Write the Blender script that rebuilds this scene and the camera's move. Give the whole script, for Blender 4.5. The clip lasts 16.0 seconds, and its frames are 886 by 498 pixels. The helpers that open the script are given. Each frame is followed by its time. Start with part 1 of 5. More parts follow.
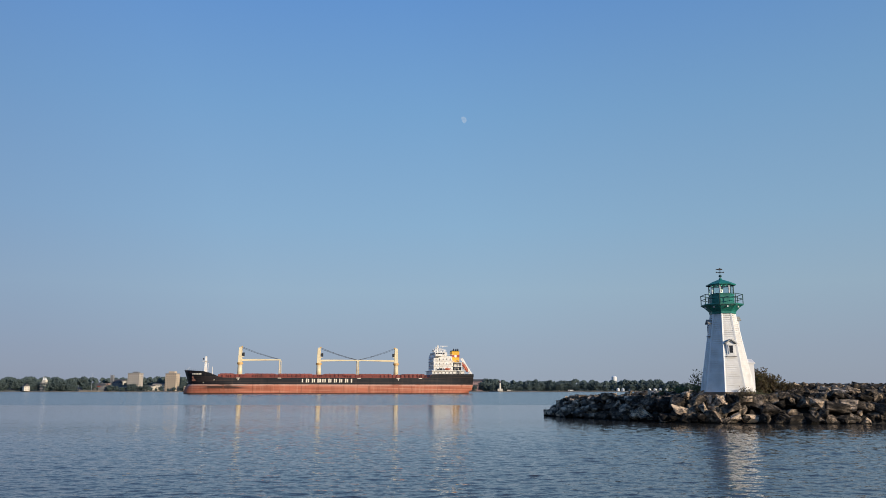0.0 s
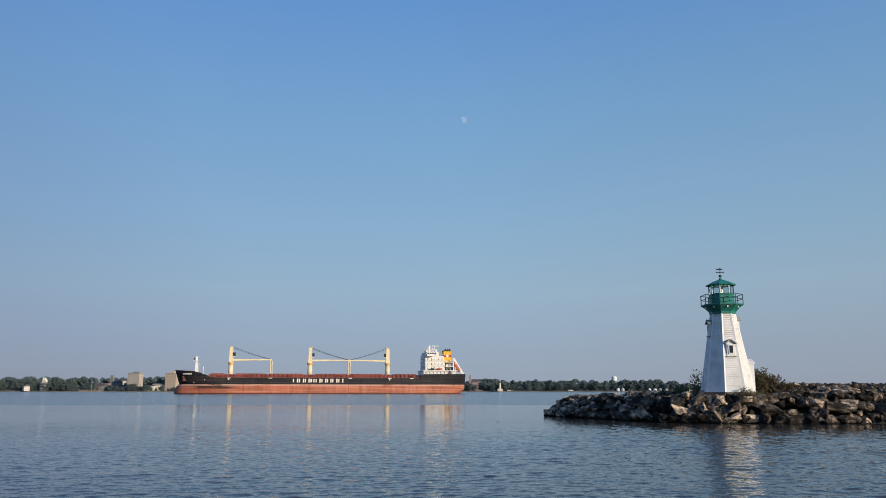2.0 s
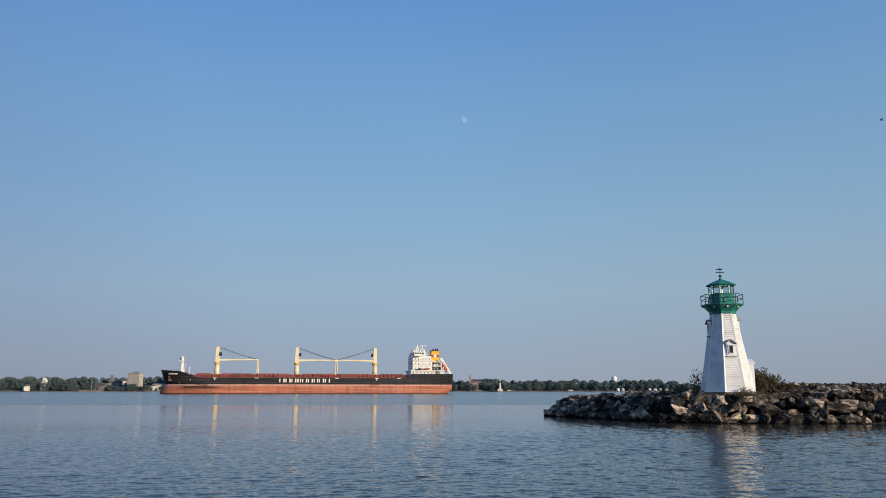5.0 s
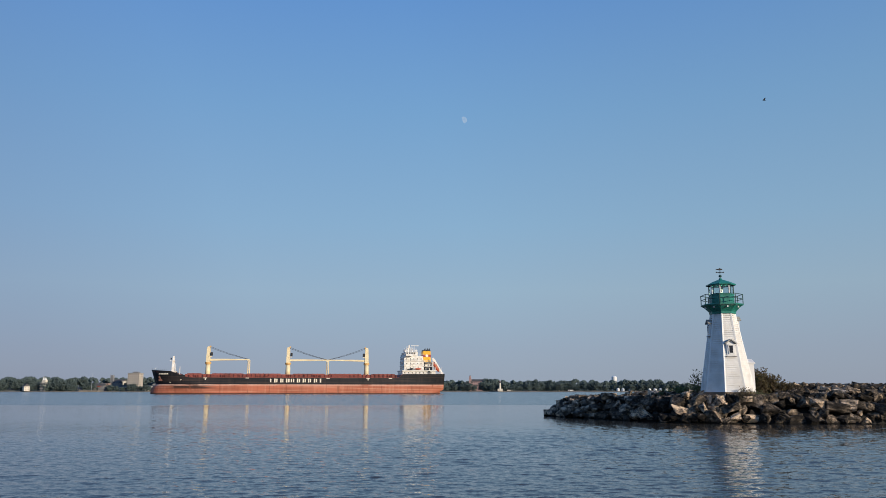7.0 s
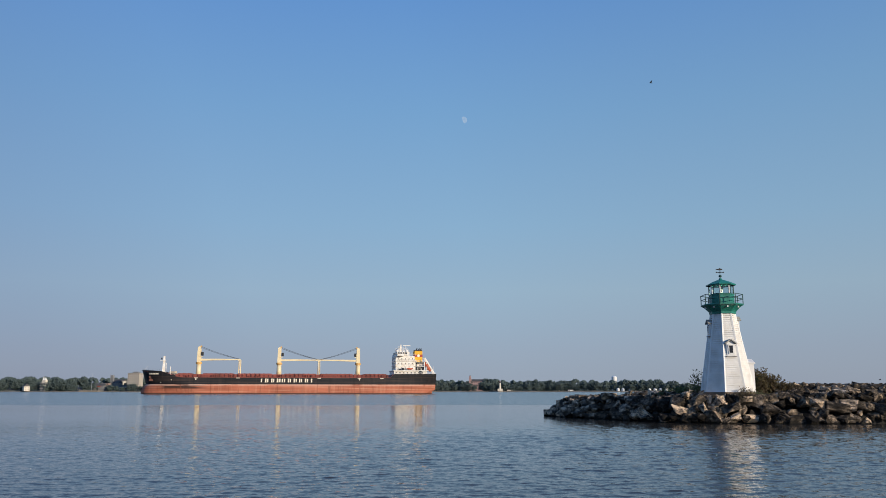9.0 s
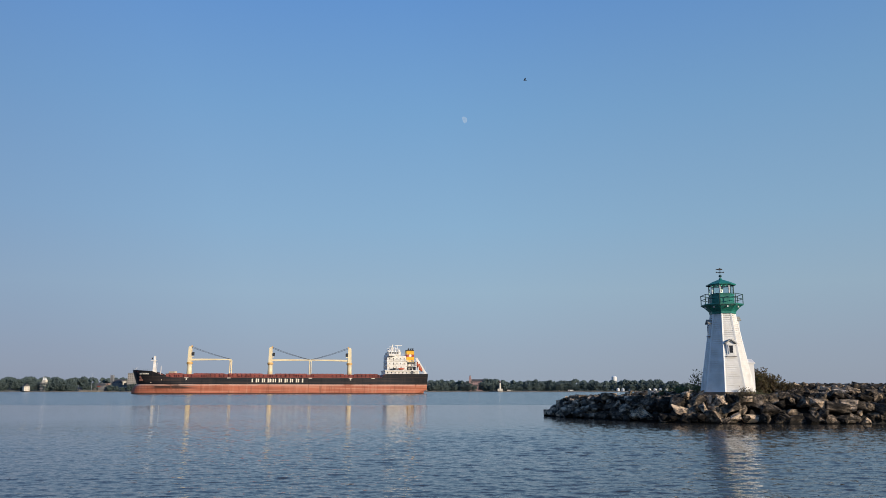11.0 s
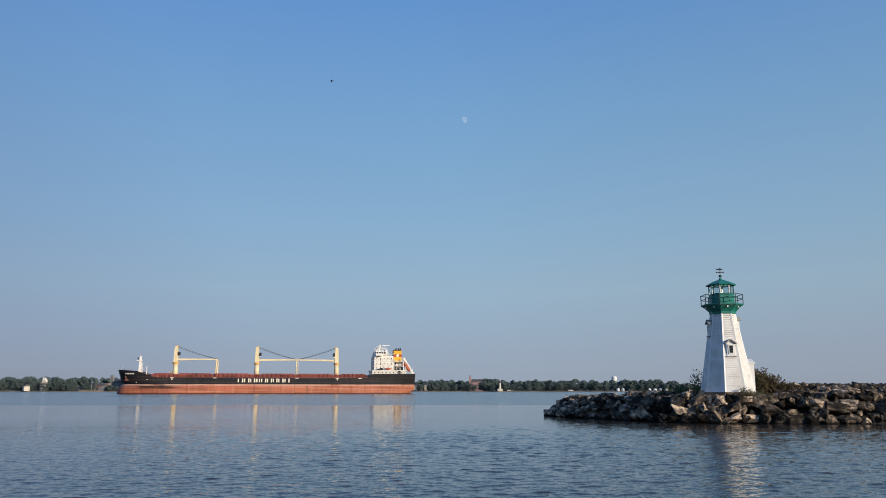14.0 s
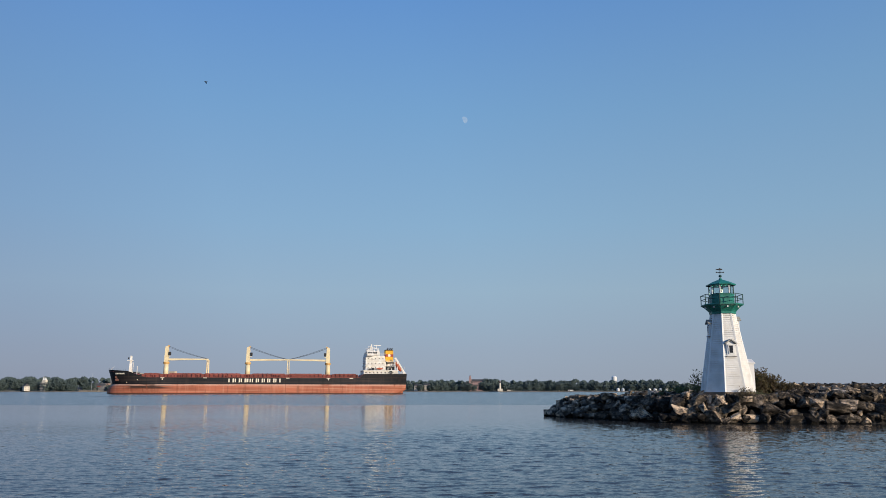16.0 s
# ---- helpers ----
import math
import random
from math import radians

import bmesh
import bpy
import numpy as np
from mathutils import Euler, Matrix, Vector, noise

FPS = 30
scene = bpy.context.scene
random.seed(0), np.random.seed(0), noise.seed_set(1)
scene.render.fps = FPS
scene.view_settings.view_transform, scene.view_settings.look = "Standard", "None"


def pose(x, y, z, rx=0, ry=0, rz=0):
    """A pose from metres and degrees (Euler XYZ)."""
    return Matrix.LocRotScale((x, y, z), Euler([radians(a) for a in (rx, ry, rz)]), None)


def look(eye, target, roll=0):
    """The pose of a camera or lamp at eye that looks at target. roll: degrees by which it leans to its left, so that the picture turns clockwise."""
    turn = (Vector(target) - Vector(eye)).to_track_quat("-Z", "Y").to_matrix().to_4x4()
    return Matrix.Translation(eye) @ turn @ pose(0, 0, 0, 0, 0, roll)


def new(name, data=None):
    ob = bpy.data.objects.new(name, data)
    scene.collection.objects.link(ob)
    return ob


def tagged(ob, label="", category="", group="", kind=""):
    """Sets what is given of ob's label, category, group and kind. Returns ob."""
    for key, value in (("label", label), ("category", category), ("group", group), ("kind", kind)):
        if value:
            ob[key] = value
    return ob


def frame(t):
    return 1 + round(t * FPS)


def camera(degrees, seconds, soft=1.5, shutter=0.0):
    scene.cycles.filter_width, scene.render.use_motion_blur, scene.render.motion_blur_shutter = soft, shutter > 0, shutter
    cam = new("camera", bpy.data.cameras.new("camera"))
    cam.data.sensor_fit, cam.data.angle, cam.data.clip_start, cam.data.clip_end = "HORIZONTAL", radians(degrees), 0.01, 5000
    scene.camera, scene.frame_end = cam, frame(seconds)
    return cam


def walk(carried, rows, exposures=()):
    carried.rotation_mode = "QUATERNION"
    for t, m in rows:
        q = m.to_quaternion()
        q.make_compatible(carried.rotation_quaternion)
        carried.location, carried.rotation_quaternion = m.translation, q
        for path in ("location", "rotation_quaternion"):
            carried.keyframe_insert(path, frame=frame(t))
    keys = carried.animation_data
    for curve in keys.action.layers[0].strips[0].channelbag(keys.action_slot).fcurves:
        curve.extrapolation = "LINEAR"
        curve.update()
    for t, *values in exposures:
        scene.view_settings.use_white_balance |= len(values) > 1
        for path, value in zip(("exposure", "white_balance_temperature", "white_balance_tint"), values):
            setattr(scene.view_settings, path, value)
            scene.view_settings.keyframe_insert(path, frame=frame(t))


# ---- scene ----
# ---- camera ----
cam = camera(60.0, 16.0, soft=0.5)
EYE = pose(0, 0, 2.24, 100.43, 0, 0)
walk(cam, [(0.0, EYE), (16.0, EYE)], exposures=[(0.0, 0.0), (16.0, 0.0)])

# ---- sky and sun ----
SUN_AZ, SUN_EL = radians(50), radians(15)      # azimuth from the -y axis towards +x
TO_SUN = Vector((math.sin(SUN_AZ) * math.cos(SUN_EL), -math.cos(SUN_AZ) * math.cos(SUN_EL), math.sin(SUN_EL)))

world = bpy.data.worlds.new("evening_sky")
scene.world = world
world.use_nodes = True
wn, wl = world.node_tree.nodes, world.node_tree.links
wn.clear()
sky = wn.new("ShaderNodeTexSky")
sky.sky_type, sky.sun_disc = "NISHITA", False
sky.sun_elevation, sky.sun_rotation = SUN_EL, math.pi - SUN_AZ
sky.altitude, sky.air_density, sky.dust_density, sky.ozone_density = 80, 1.0, 0.6, 2.5
dim = wn.new("ShaderNodeVectorMath")
dim.operation = "SCALE"
dim.inputs[3].default_value = 0.13
wl.new(sky.outputs[0], dim.inputs[0])
# summer haze evens the clear sky out: pale grey-blue at the horizon, deeper blue overhead
wtc, wsep, haze = wn.new("ShaderNodeTexCoord"), wn.new("ShaderNodeSeparateXYZ"), wn.new("ShaderNodeValToRGB")
wl.new(wtc.outputs["Generated"], wsep.inputs[0])
wl.new(wsep.outputs["Z"], haze.inputs["Fac"])
he = haze.color_ramp.elements
he[0].position, he[0].color = 0.0, (0.288, 0.350, 0.458, 1)
he[1].position, he[1].color = 1.0, (0.060, 0.170, 0.480, 1)
for hp, hc in ((0.05, (0.294, 0.372, 0.496)), (0.125, (0.304, 0.436, 0.568)), (0.21, (0.252, 0.428, 0.618)), (0.35, (0.182, 0.370, 0.628)), (0.48, (0.126, 0.298, 0.630))):
    he.new(hp).color = (*hc, 1)
tint = wn.new("ShaderNodeMix")
tint.data_type = "RGBA"
tint.inputs[0].default_value = 0.92
wl.new(dim.outputs[0], tint.inputs[6])
# the haze is greyer and brighter towards the sun's side, thinner and bluer away from it
side, sideways = wn.new("ShaderNodeMapRange"), wn.new("ShaderNodeVectorMath")
side.inputs[1].default_value, side.inputs[2].default_value = -0.71, 0.79
tilted = wn.new("ShaderNodeMath")      # the band of haze leans with height
tilted.operation, tilted.inputs[1].default_value = "MULTIPLY_ADD", 0.3
wl.new(wsep.outputs["Z"], tilted.inputs[0])
wl.new(wsep.outputs["X"], tilted.inputs[2])
wl.new(tilted.outputs[0], side.inputs[0])
aside = wn.new("ShaderNodeValToRGB")
ae = aside.color_ramp.elements
ae[0].position, ae[0].color = 0.0, (0.69, 0.675, 0.74, 1)
ae[1].position, ae[1].color = 1.0, (0.872, 0.828, 0.80, 1)
for ap, ac in ((0.167, (0.735, 0.718, 0.78)), (0.333, (0.868, 0.863, 0.884)), (0.533, (0.90, 0.90, 0.90)), (0.70, (0.89, 0.865, 0.85))):
    ae.new(ap).color = (*ac, 1)
wl.new(side.outputs[0], aside.inputs["Fac"])
fuller = wn.new("ShaderNodeVectorMath")
fuller.operation, fuller.inputs[3].default_value = "SCALE", 1 / 0.9
wl.new(aside.outputs["Color"], fuller.inputs[0])
sideways.operation = "MULTIPLY"
wl.new(haze.outputs["Color"], sideways.inputs[0])
wl.new(fuller.outputs[0], sideways.inputs[1])
wl.new(sideways.outputs[0], tint.inputs[7])
back = wn.new("ShaderNodeBackground")
back.inputs[1].default_value = 1.0
wl.new(tint.outputs[2], back.inputs[0])
wout = wn.new("ShaderNodeOutputWorld")
wl.new(back.outputs[0], wout.inputs[0])

sun = new("sun", bpy.data.lights.new("sun", "SUN"))
sun.data.energy, sun.data.angle, sun.data.color = 4.2, radians(0.6), (1.0, 0.86, 0.68)
sun.matrix_world = look(TO_SUN * 100, (0, 0, 0))


# ---- materials ----
def mat(name, col, rough=0.6, metal=0.0, var=0.25, big=0.6, small=12.0, bump=0.15, spread=0.0, tone=None, spec=0.5):
    """A surface with broad stains and fine grain; spread varies it from piece to piece; tone: a second colour in patches."""
    m = bpy.data.materials.new(name)
    m.use_nodes = True
    n, l = m.node_tree.nodes, m.node_tree.links
    b = n["Principled BSDF"]
    b.inputs["Roughness"].default_value, b.inputs["Metallic"].default_value = rough, metal
    b.inputs["Specular IOR Level"].default_value = spec
    tc = n.new("ShaderNodeTexCoord")
    n1, n2 = n.new("ShaderNodeTexNoise"), n.new("ShaderNodeTexNoise")
    n1.inputs["Scale"].default_value, n1.inputs["Detail"].default_value = big, 6
    n2.inputs["Scale"].default_value, n2.inputs["Detail"].default_value = small, 8
    for k in (n1, n2):
        l.new(tc.outputs["Object"], k.inputs["Vector"])
    ramp = n.new("ShaderNodeValToRGB")
    ramp.color_ramp.elements[0].position, ramp.color_ramp.elements[1].position = 0.38, 0.66
    c2 = tone if tone else tuple(c * (1 - var) for c in col)
    ramp.color_ramp.elements[0].color, ramp.color_ramp.elements[1].color = (*col, 1), (*c2, 1)
    l.new(n1.outputs["Fac"], ramp.inputs["Fac"])
    mr = n.new("ShaderNodeMapRange")
    mr.inputs[3].default_value, mr.inputs[4].default_value = 1 - var, 1 + var
    l.new(n2.outputs["Fac"], mr.inputs[0])
    hsv = n.new("ShaderNodeHueSaturation")
    l.new(ramp.outputs["Color"], hsv.inputs["Color"])
    if spread:
        oi, geo = n.new("ShaderNodeObjectInfo"), n.new("ShaderNodeNewGeometry")
        add = n.new("ShaderNodeMath")
        add.operation = "ADD"
        l.new(oi.outputs["Random"], add.inputs[0])
        l.new(geo.outputs["Random Per Island"], add.inputs[1])
        sp = n.new("ShaderNodeMapRange")
        sp.inputs[2].default_value = 2.0
        sp.inputs[3].default_value, sp.inputs[4].default_value = 1 - spread, 1 + spread
        l.new(add.outputs[0], sp.inputs[0])
        mul = n.new("ShaderNodeMath")
        mul.operation = "MULTIPLY"
        l.new(sp.outputs[0], mul.inputs[0])
        l.new(mr.outputs[0], mul.inputs[1])
        l.new(mul.outputs[0], hsv.inputs["Value"])
    else:
        l.new(mr.outputs[0], hsv.inputs["Value"])
    l.new(hsv.outputs["Color"], b.inputs["Base Color"])
    if bump:
        bp = n.new("ShaderNodeBump")
        bp.inputs["Strength"].default_value, bp.inputs["Distance"].default_value = bump, 1.0 / small
        l.new(n2.outputs["Fac"], bp.inputs["Height"])
        l.new(bp.outputs["Normal"], b.inputs["Normal"])
    return m


def hull_paint(name, col, rust, low, high, strength):
    """Ship's paint with upright rust streaks and a scraped band between two heights."""
    m = bpy.data.materials.new(name)
    m.use_nodes = True
    n, l = m.node_tree.nodes, m.node_tree.links
    b = n["Principled BSDF"]
    b.inputs["Roughness"].default_value = 0.65
    b.inputs["Specular IOR Level"].default_value = 0.3
    tc = n.new("ShaderNodeTexCoord")

    def streak(sx, sz, lo, hi):
        mp = n.new("ShaderNodeMapping")
        mp.inputs["Scale"].default_value = (sx, sx, sz)
        l.new(tc.outputs["Object"], mp.inputs["Vector"])
        t = n.new("ShaderNodeTexNoise")
        t.inputs["Scale"].default_value, t.inputs["Detail"].default_value = 1.0, 8
        l.new(mp.outputs["Vector"], t.inputs["Vector"])
        r = n.new("ShaderNodeMapRange")
        r.inputs[1].default_value, r.inputs[2].default_value = lo, hi
        l.new(t.outputs["Fac"], r.inputs[0])
        return r.outputs[0]

    def mix(fac, a, c, amount=1.0):
        x = n.new("ShaderNodeMix")
        x.data_type = "RGBA"
        if amount < 1:
            k = n.new("ShaderNodeMath")
            k.operation = "MULTIPLY"
            k.inputs[1].default_value = amount
            l.new(fac, k.inputs[0])
            fac = k.outputs[0]
        l.new(fac, x.inputs[0])
        if isinstance(a, tuple):
            x.inputs[6].default_value = (*a, 1)
        else:
            l.new(a, x.inputs[6])
        x.inputs[7].default_value = (*c, 1)
        return x.outputs[2]

    c = mix(streak(0.05, 0.25, 0.4, 0.7), col, tuple(v * 0.62 for v in col))
    c = mix(streak(0.02, 1.5, 0.50, 0.62), c, rust, strength)
    c = mix(streak(0.55, 0.05, 0.54, 0.74), c, rust, strength * 0.6)
    c = mix(streak(1.6, 0.12, 0.6, 0.75), c, tuple(v * 0.6 for v in rust), strength * 0.5)
    c = mix(streak(0.8, 0.07, 0.55, 0.68), c, tuple(v * 0.4 for v in col), strength)
    c = mix(streak(0.03, 2.6, 0.56, 0.64), c, tuple(v * 0.5 for v in col), strength * 0.8)
    # dark scrapes where the anchor and fenders rub, abaft the bow
    sep, gate = n.new("ShaderNodeSeparateXYZ"), n.new("ShaderNodeMapRange")
    l.new(tc.outputs["Object"], sep.inputs[0])
    gate.inputs[1].default_value, gate.inputs[2].default_value = 50, 58
    l.new(sep.outputs["X"], gate.inputs[0])
    gz = n.new("ShaderNodeMapRange")
    gz.inputs[1].default_value, gz.inputs[2].default_value = 2.6, 3.8
    l.new(sep.outputs["Z"], gz.inputs[0])
    ga, gb = n.new("ShaderNodeMath"), n.new("ShaderNodeMath")
    ga.operation = gb.operation = "MULTIPLY"
    ahead, both = n.new("ShaderNodeMapRange"), n.new("ShaderNodeMath")
    ahead.inputs[1].default_value, ahead.inputs[2].default_value = 82, 76
    l.new(sep.outputs["X"], ahead.inputs[0])
    both.operation = "MULTIPLY"
    l.new(gate.outputs[0], both.inputs[0])
    l.new(ahead.outputs[0], both.inputs[1])
    l.new(both.outputs[0], ga.inputs[0])
    l.new(gz.outputs[0], ga.inputs[1])
    l.new(ga.outputs[0], gb.inputs[0])
    l.new(streak(0.06, 1.3, low, high), gb.inputs[1])
    c = mix(gb.outputs[0], c, (0.03, 0.02, 0.018), 0.9)
    # pale salt bloom along the top of the boot topping, and plate seams
    bloom = n.new("ShaderNodeMapRange")
    bloom.inputs[1].default_value, bloom.inputs[2].default_value = 4.6, 5.8
    l.new(sep.outputs["Z"], bloom.inputs[0])
    gd = n.new("ShaderNodeMath")
    gd.operation = "MULTIPLY"
    l.new(bloom.outputs[0], gd.inputs[0])
    l.new(streak(0.12, 0.5, 0.25, 0.5), gd.inputs[1])
    if high < 0.9:
        c = mix(gd.outputs[0], c, (0.72, 0.46, 0.37), 0.85)
    c = mix(streak(0.5, 0.004, 0.64, 0.66), c, tuple(v * 0.45 for v in col), 0.55)
    # dark brown strip at the waterline, so the red ends higher in view
    foot_band = n.new("ShaderNodeMapRange")
    foot_band.inputs[1].default_value, foot_band.inputs[2].default_value, foot_band.inputs[3].default_value, foot_band.inputs[4].default_value = 0.35, 0.75, 1.0, 0.0
    l.new(sep.outputs["Z"], foot_band.inputs[0])
    c = mix(foot_band.outputs[0], c, (0.035, 0.022, 0.018), 0.9)
    l.new(c, b.inputs["Base Color"])
    return m


def rock_mat(name, lift):
    """Quarried stone: dark weathered skin, tan broken faces, lichen grey, tilted strata; each stone a little different."""
    m = bpy.data.materials.new(name)
    m.use_nodes = True
    n, l = m.node_tree.nodes, m.node_tree.links
    b = n["Principled BSDF"]
    b.inputs["Roughness"].default_value, b.inputs["Specular IOR Level"].default_value = 0.85, 0.15
    tc, oi, geo = n.new("ShaderNodeTexCoord"), n.new("ShaderNodeObjectInfo"), n.new("ShaderNodeNewGeometry")
    add, shift = n.new("ShaderNodeMath"), n.new("ShaderNodeVectorMath")
    l.new(oi.outputs["Random"], add.inputs[0])
    l.new(geo.outputs["Random Per Island"], add.inputs[1])
    sc = n.new("ShaderNodeMath")
    sc.operation, sc.inputs[1].default_value = "MULTIPLY", 40.0
    l.new(add.outputs[0], sc.inputs[0])
    shift.operation = "ADD"
    l.new(tc.outputs["Object"], shift.inputs[0])
    l.new(sc.outputs[0], shift.inputs[1])
    n1, n2, n3 = (n.new("ShaderNodeTexNoise") for _ in range(3))
    mp = n.new("ShaderNodeMapping")
    mp.inputs["Scale"].default_value, mp.inputs["Rotation"].default_value = (1.6, 1.8, 3.6), (0.5, 0.3, 0)
    l.new(shift.outputs[0], mp.inputs["Vector"])
    for k, s, d, src in ((n1, 1.1, 8, shift), (n2, 8.0, 10, shift), (n3, 1.0, 6, mp)):
        k.inputs["Scale"].default_value, k.inputs["Detail"].default_value, k.inputs["Roughness"].default_value = s, d, 0.65
        l.new(src.outputs[0], k.inputs["Vector"])
    blend = n.new("ShaderNodeMath")
    blend.operation, blend.inputs[1].default_value = "MULTIPLY_ADD", 0.28
    l.new(n3.outputs["Fac"], blend.inputs[0])
    half = n.new("ShaderNodeMath")
    half.operation, half.inputs[1].default_value = "MULTIPLY", 0.72
    l.new(n1.outputs["Fac"], half.inputs[0])
    l.new(half.outputs[0], blend.inputs[2])
    ramp = n.new("ShaderNodeValToRGB")
    e = ramp.color_ramp.elements
    e[0].position, e[0].color = 0.40, (0.013, 0.011, 0.009, 1)
    e[1].position, e[1].color = 0.64, (0.38, 0.285, 0.20, 1)
    e.new(0.49).color = (0.042, 0.035, 0.028, 1)
    e.new(0.56).color = (0.13, 0.102, 0.076, 1)
    kind, pick = n.new("ShaderNodeMapRange"), n.new("ShaderNodeMath")      # some stones dark, some tan
    kind.inputs[2].default_value, kind.inputs[3].default_value, kind.inputs[4].default_value = 2.0, -0.13, 0.13
    l.new(add.outputs[0], kind.inputs[0])
    pick.operation = "ADD"
    l.new(blend.outputs[0], pick.inputs[0])
    l.new(kind.outputs[0], pick.inputs[1])
    l.new(pick.outputs[0], ramp.inputs["Fac"])
    tone, fine = n.new("ShaderNodeMapRange"), n.new("ShaderNodeMapRange")
    tone.inputs[2].default_value, tone.inputs[3].default_value, tone.inputs[4].default_value = 2.0, 0.5 * lift, 1.9 * lift
    fine.inputs[3].default_value, fine.inputs[4].default_value = 0.35, 1.6
    l.new(add.outputs[0], tone.inputs[0])
    l.new(n2.outputs["Fac"], fine.inputs[0])
    mul, hsv = n.new("ShaderNodeMath"), n.new("ShaderNodeHueSaturation")
    mul.operation = "MULTIPLY"
    l.new(tone.outputs[0], mul.inputs[0])
    l.new(fine.outputs[0], mul.inputs[1])
    l.new(mul.outputs[0], hsv.inputs["Value"])
    l.new(ramp.outputs["Color"], hsv.inputs["Color"])
    # a wet, weed-stained foot just above the water
    pos, foot_band, damp = n.new("ShaderNodeSeparateXYZ"), n.new("ShaderNodeMapRange"), n.new("ShaderNodeMix")
    l.new(geo.outputs["Position"], pos.inputs[0])
    edge = n.new("ShaderNodeMath")
    edge.operation, edge.inputs[1].default_value = "MULTIPLY_ADD", 0.4
    l.new(n1.outputs["Fac"], edge.inputs[0])
    l.new(pos.outputs["Z"], edge.inputs[2])
    foot_band.inputs[1].default_value, foot_band.inputs[2].default_value, foot_band.inputs[3].default_value, foot_band.inputs[4].default_value = 0.26, 0.36, 1.0, 0.0
    l.new(edge.outputs[0], foot_band.inputs[0])
    damp.data_type = "RGBA"
    l.new(foot_band.outputs[0], damp.inputs[0])
    l.new(hsv.outputs["Color"], damp.inputs[6])
    damp.inputs[7].default_value = (0.018, 0.016, 0.013, 1)
    l.new(damp.outputs[2], b.inputs["Base Color"])
    bp, bq = n.new("ShaderNodeBump"), n.new("ShaderNodeBump")
    bp.inputs["Strength"].default_value, bp.inputs["Distance"].default_value = 1.0, 0.2
    bq.inputs["Strength"].default_value, bq.inputs["Distance"].default_value = 0.6, 0.25
    l.new(n2.outputs["Fac"], bp.inputs["Height"])
    l.new(n3.outputs["Fac"], bq.inputs["Height"])
    l.new(bp.outputs["Normal"], bq.inputs["Normal"])
    l.new(bq.outputs["Normal"], b.inputs["Normal"])
    return m


def glass_mat(name, col=(0.75, 0.85, 0.85), rough=0.02):
    m = bpy.data.materials.new(name)
    m.use_nodes = True
    b = m.node_tree.nodes["Principled BSDF"]
    b.inputs["Base Color"].default_value = (*col, 1)
    b.inputs["Roughness"].default_value, b.inputs["IOR"].default_value = rough, 1.45
    b.inputs["Transmission Weight"].default_value = 1.0
    return m


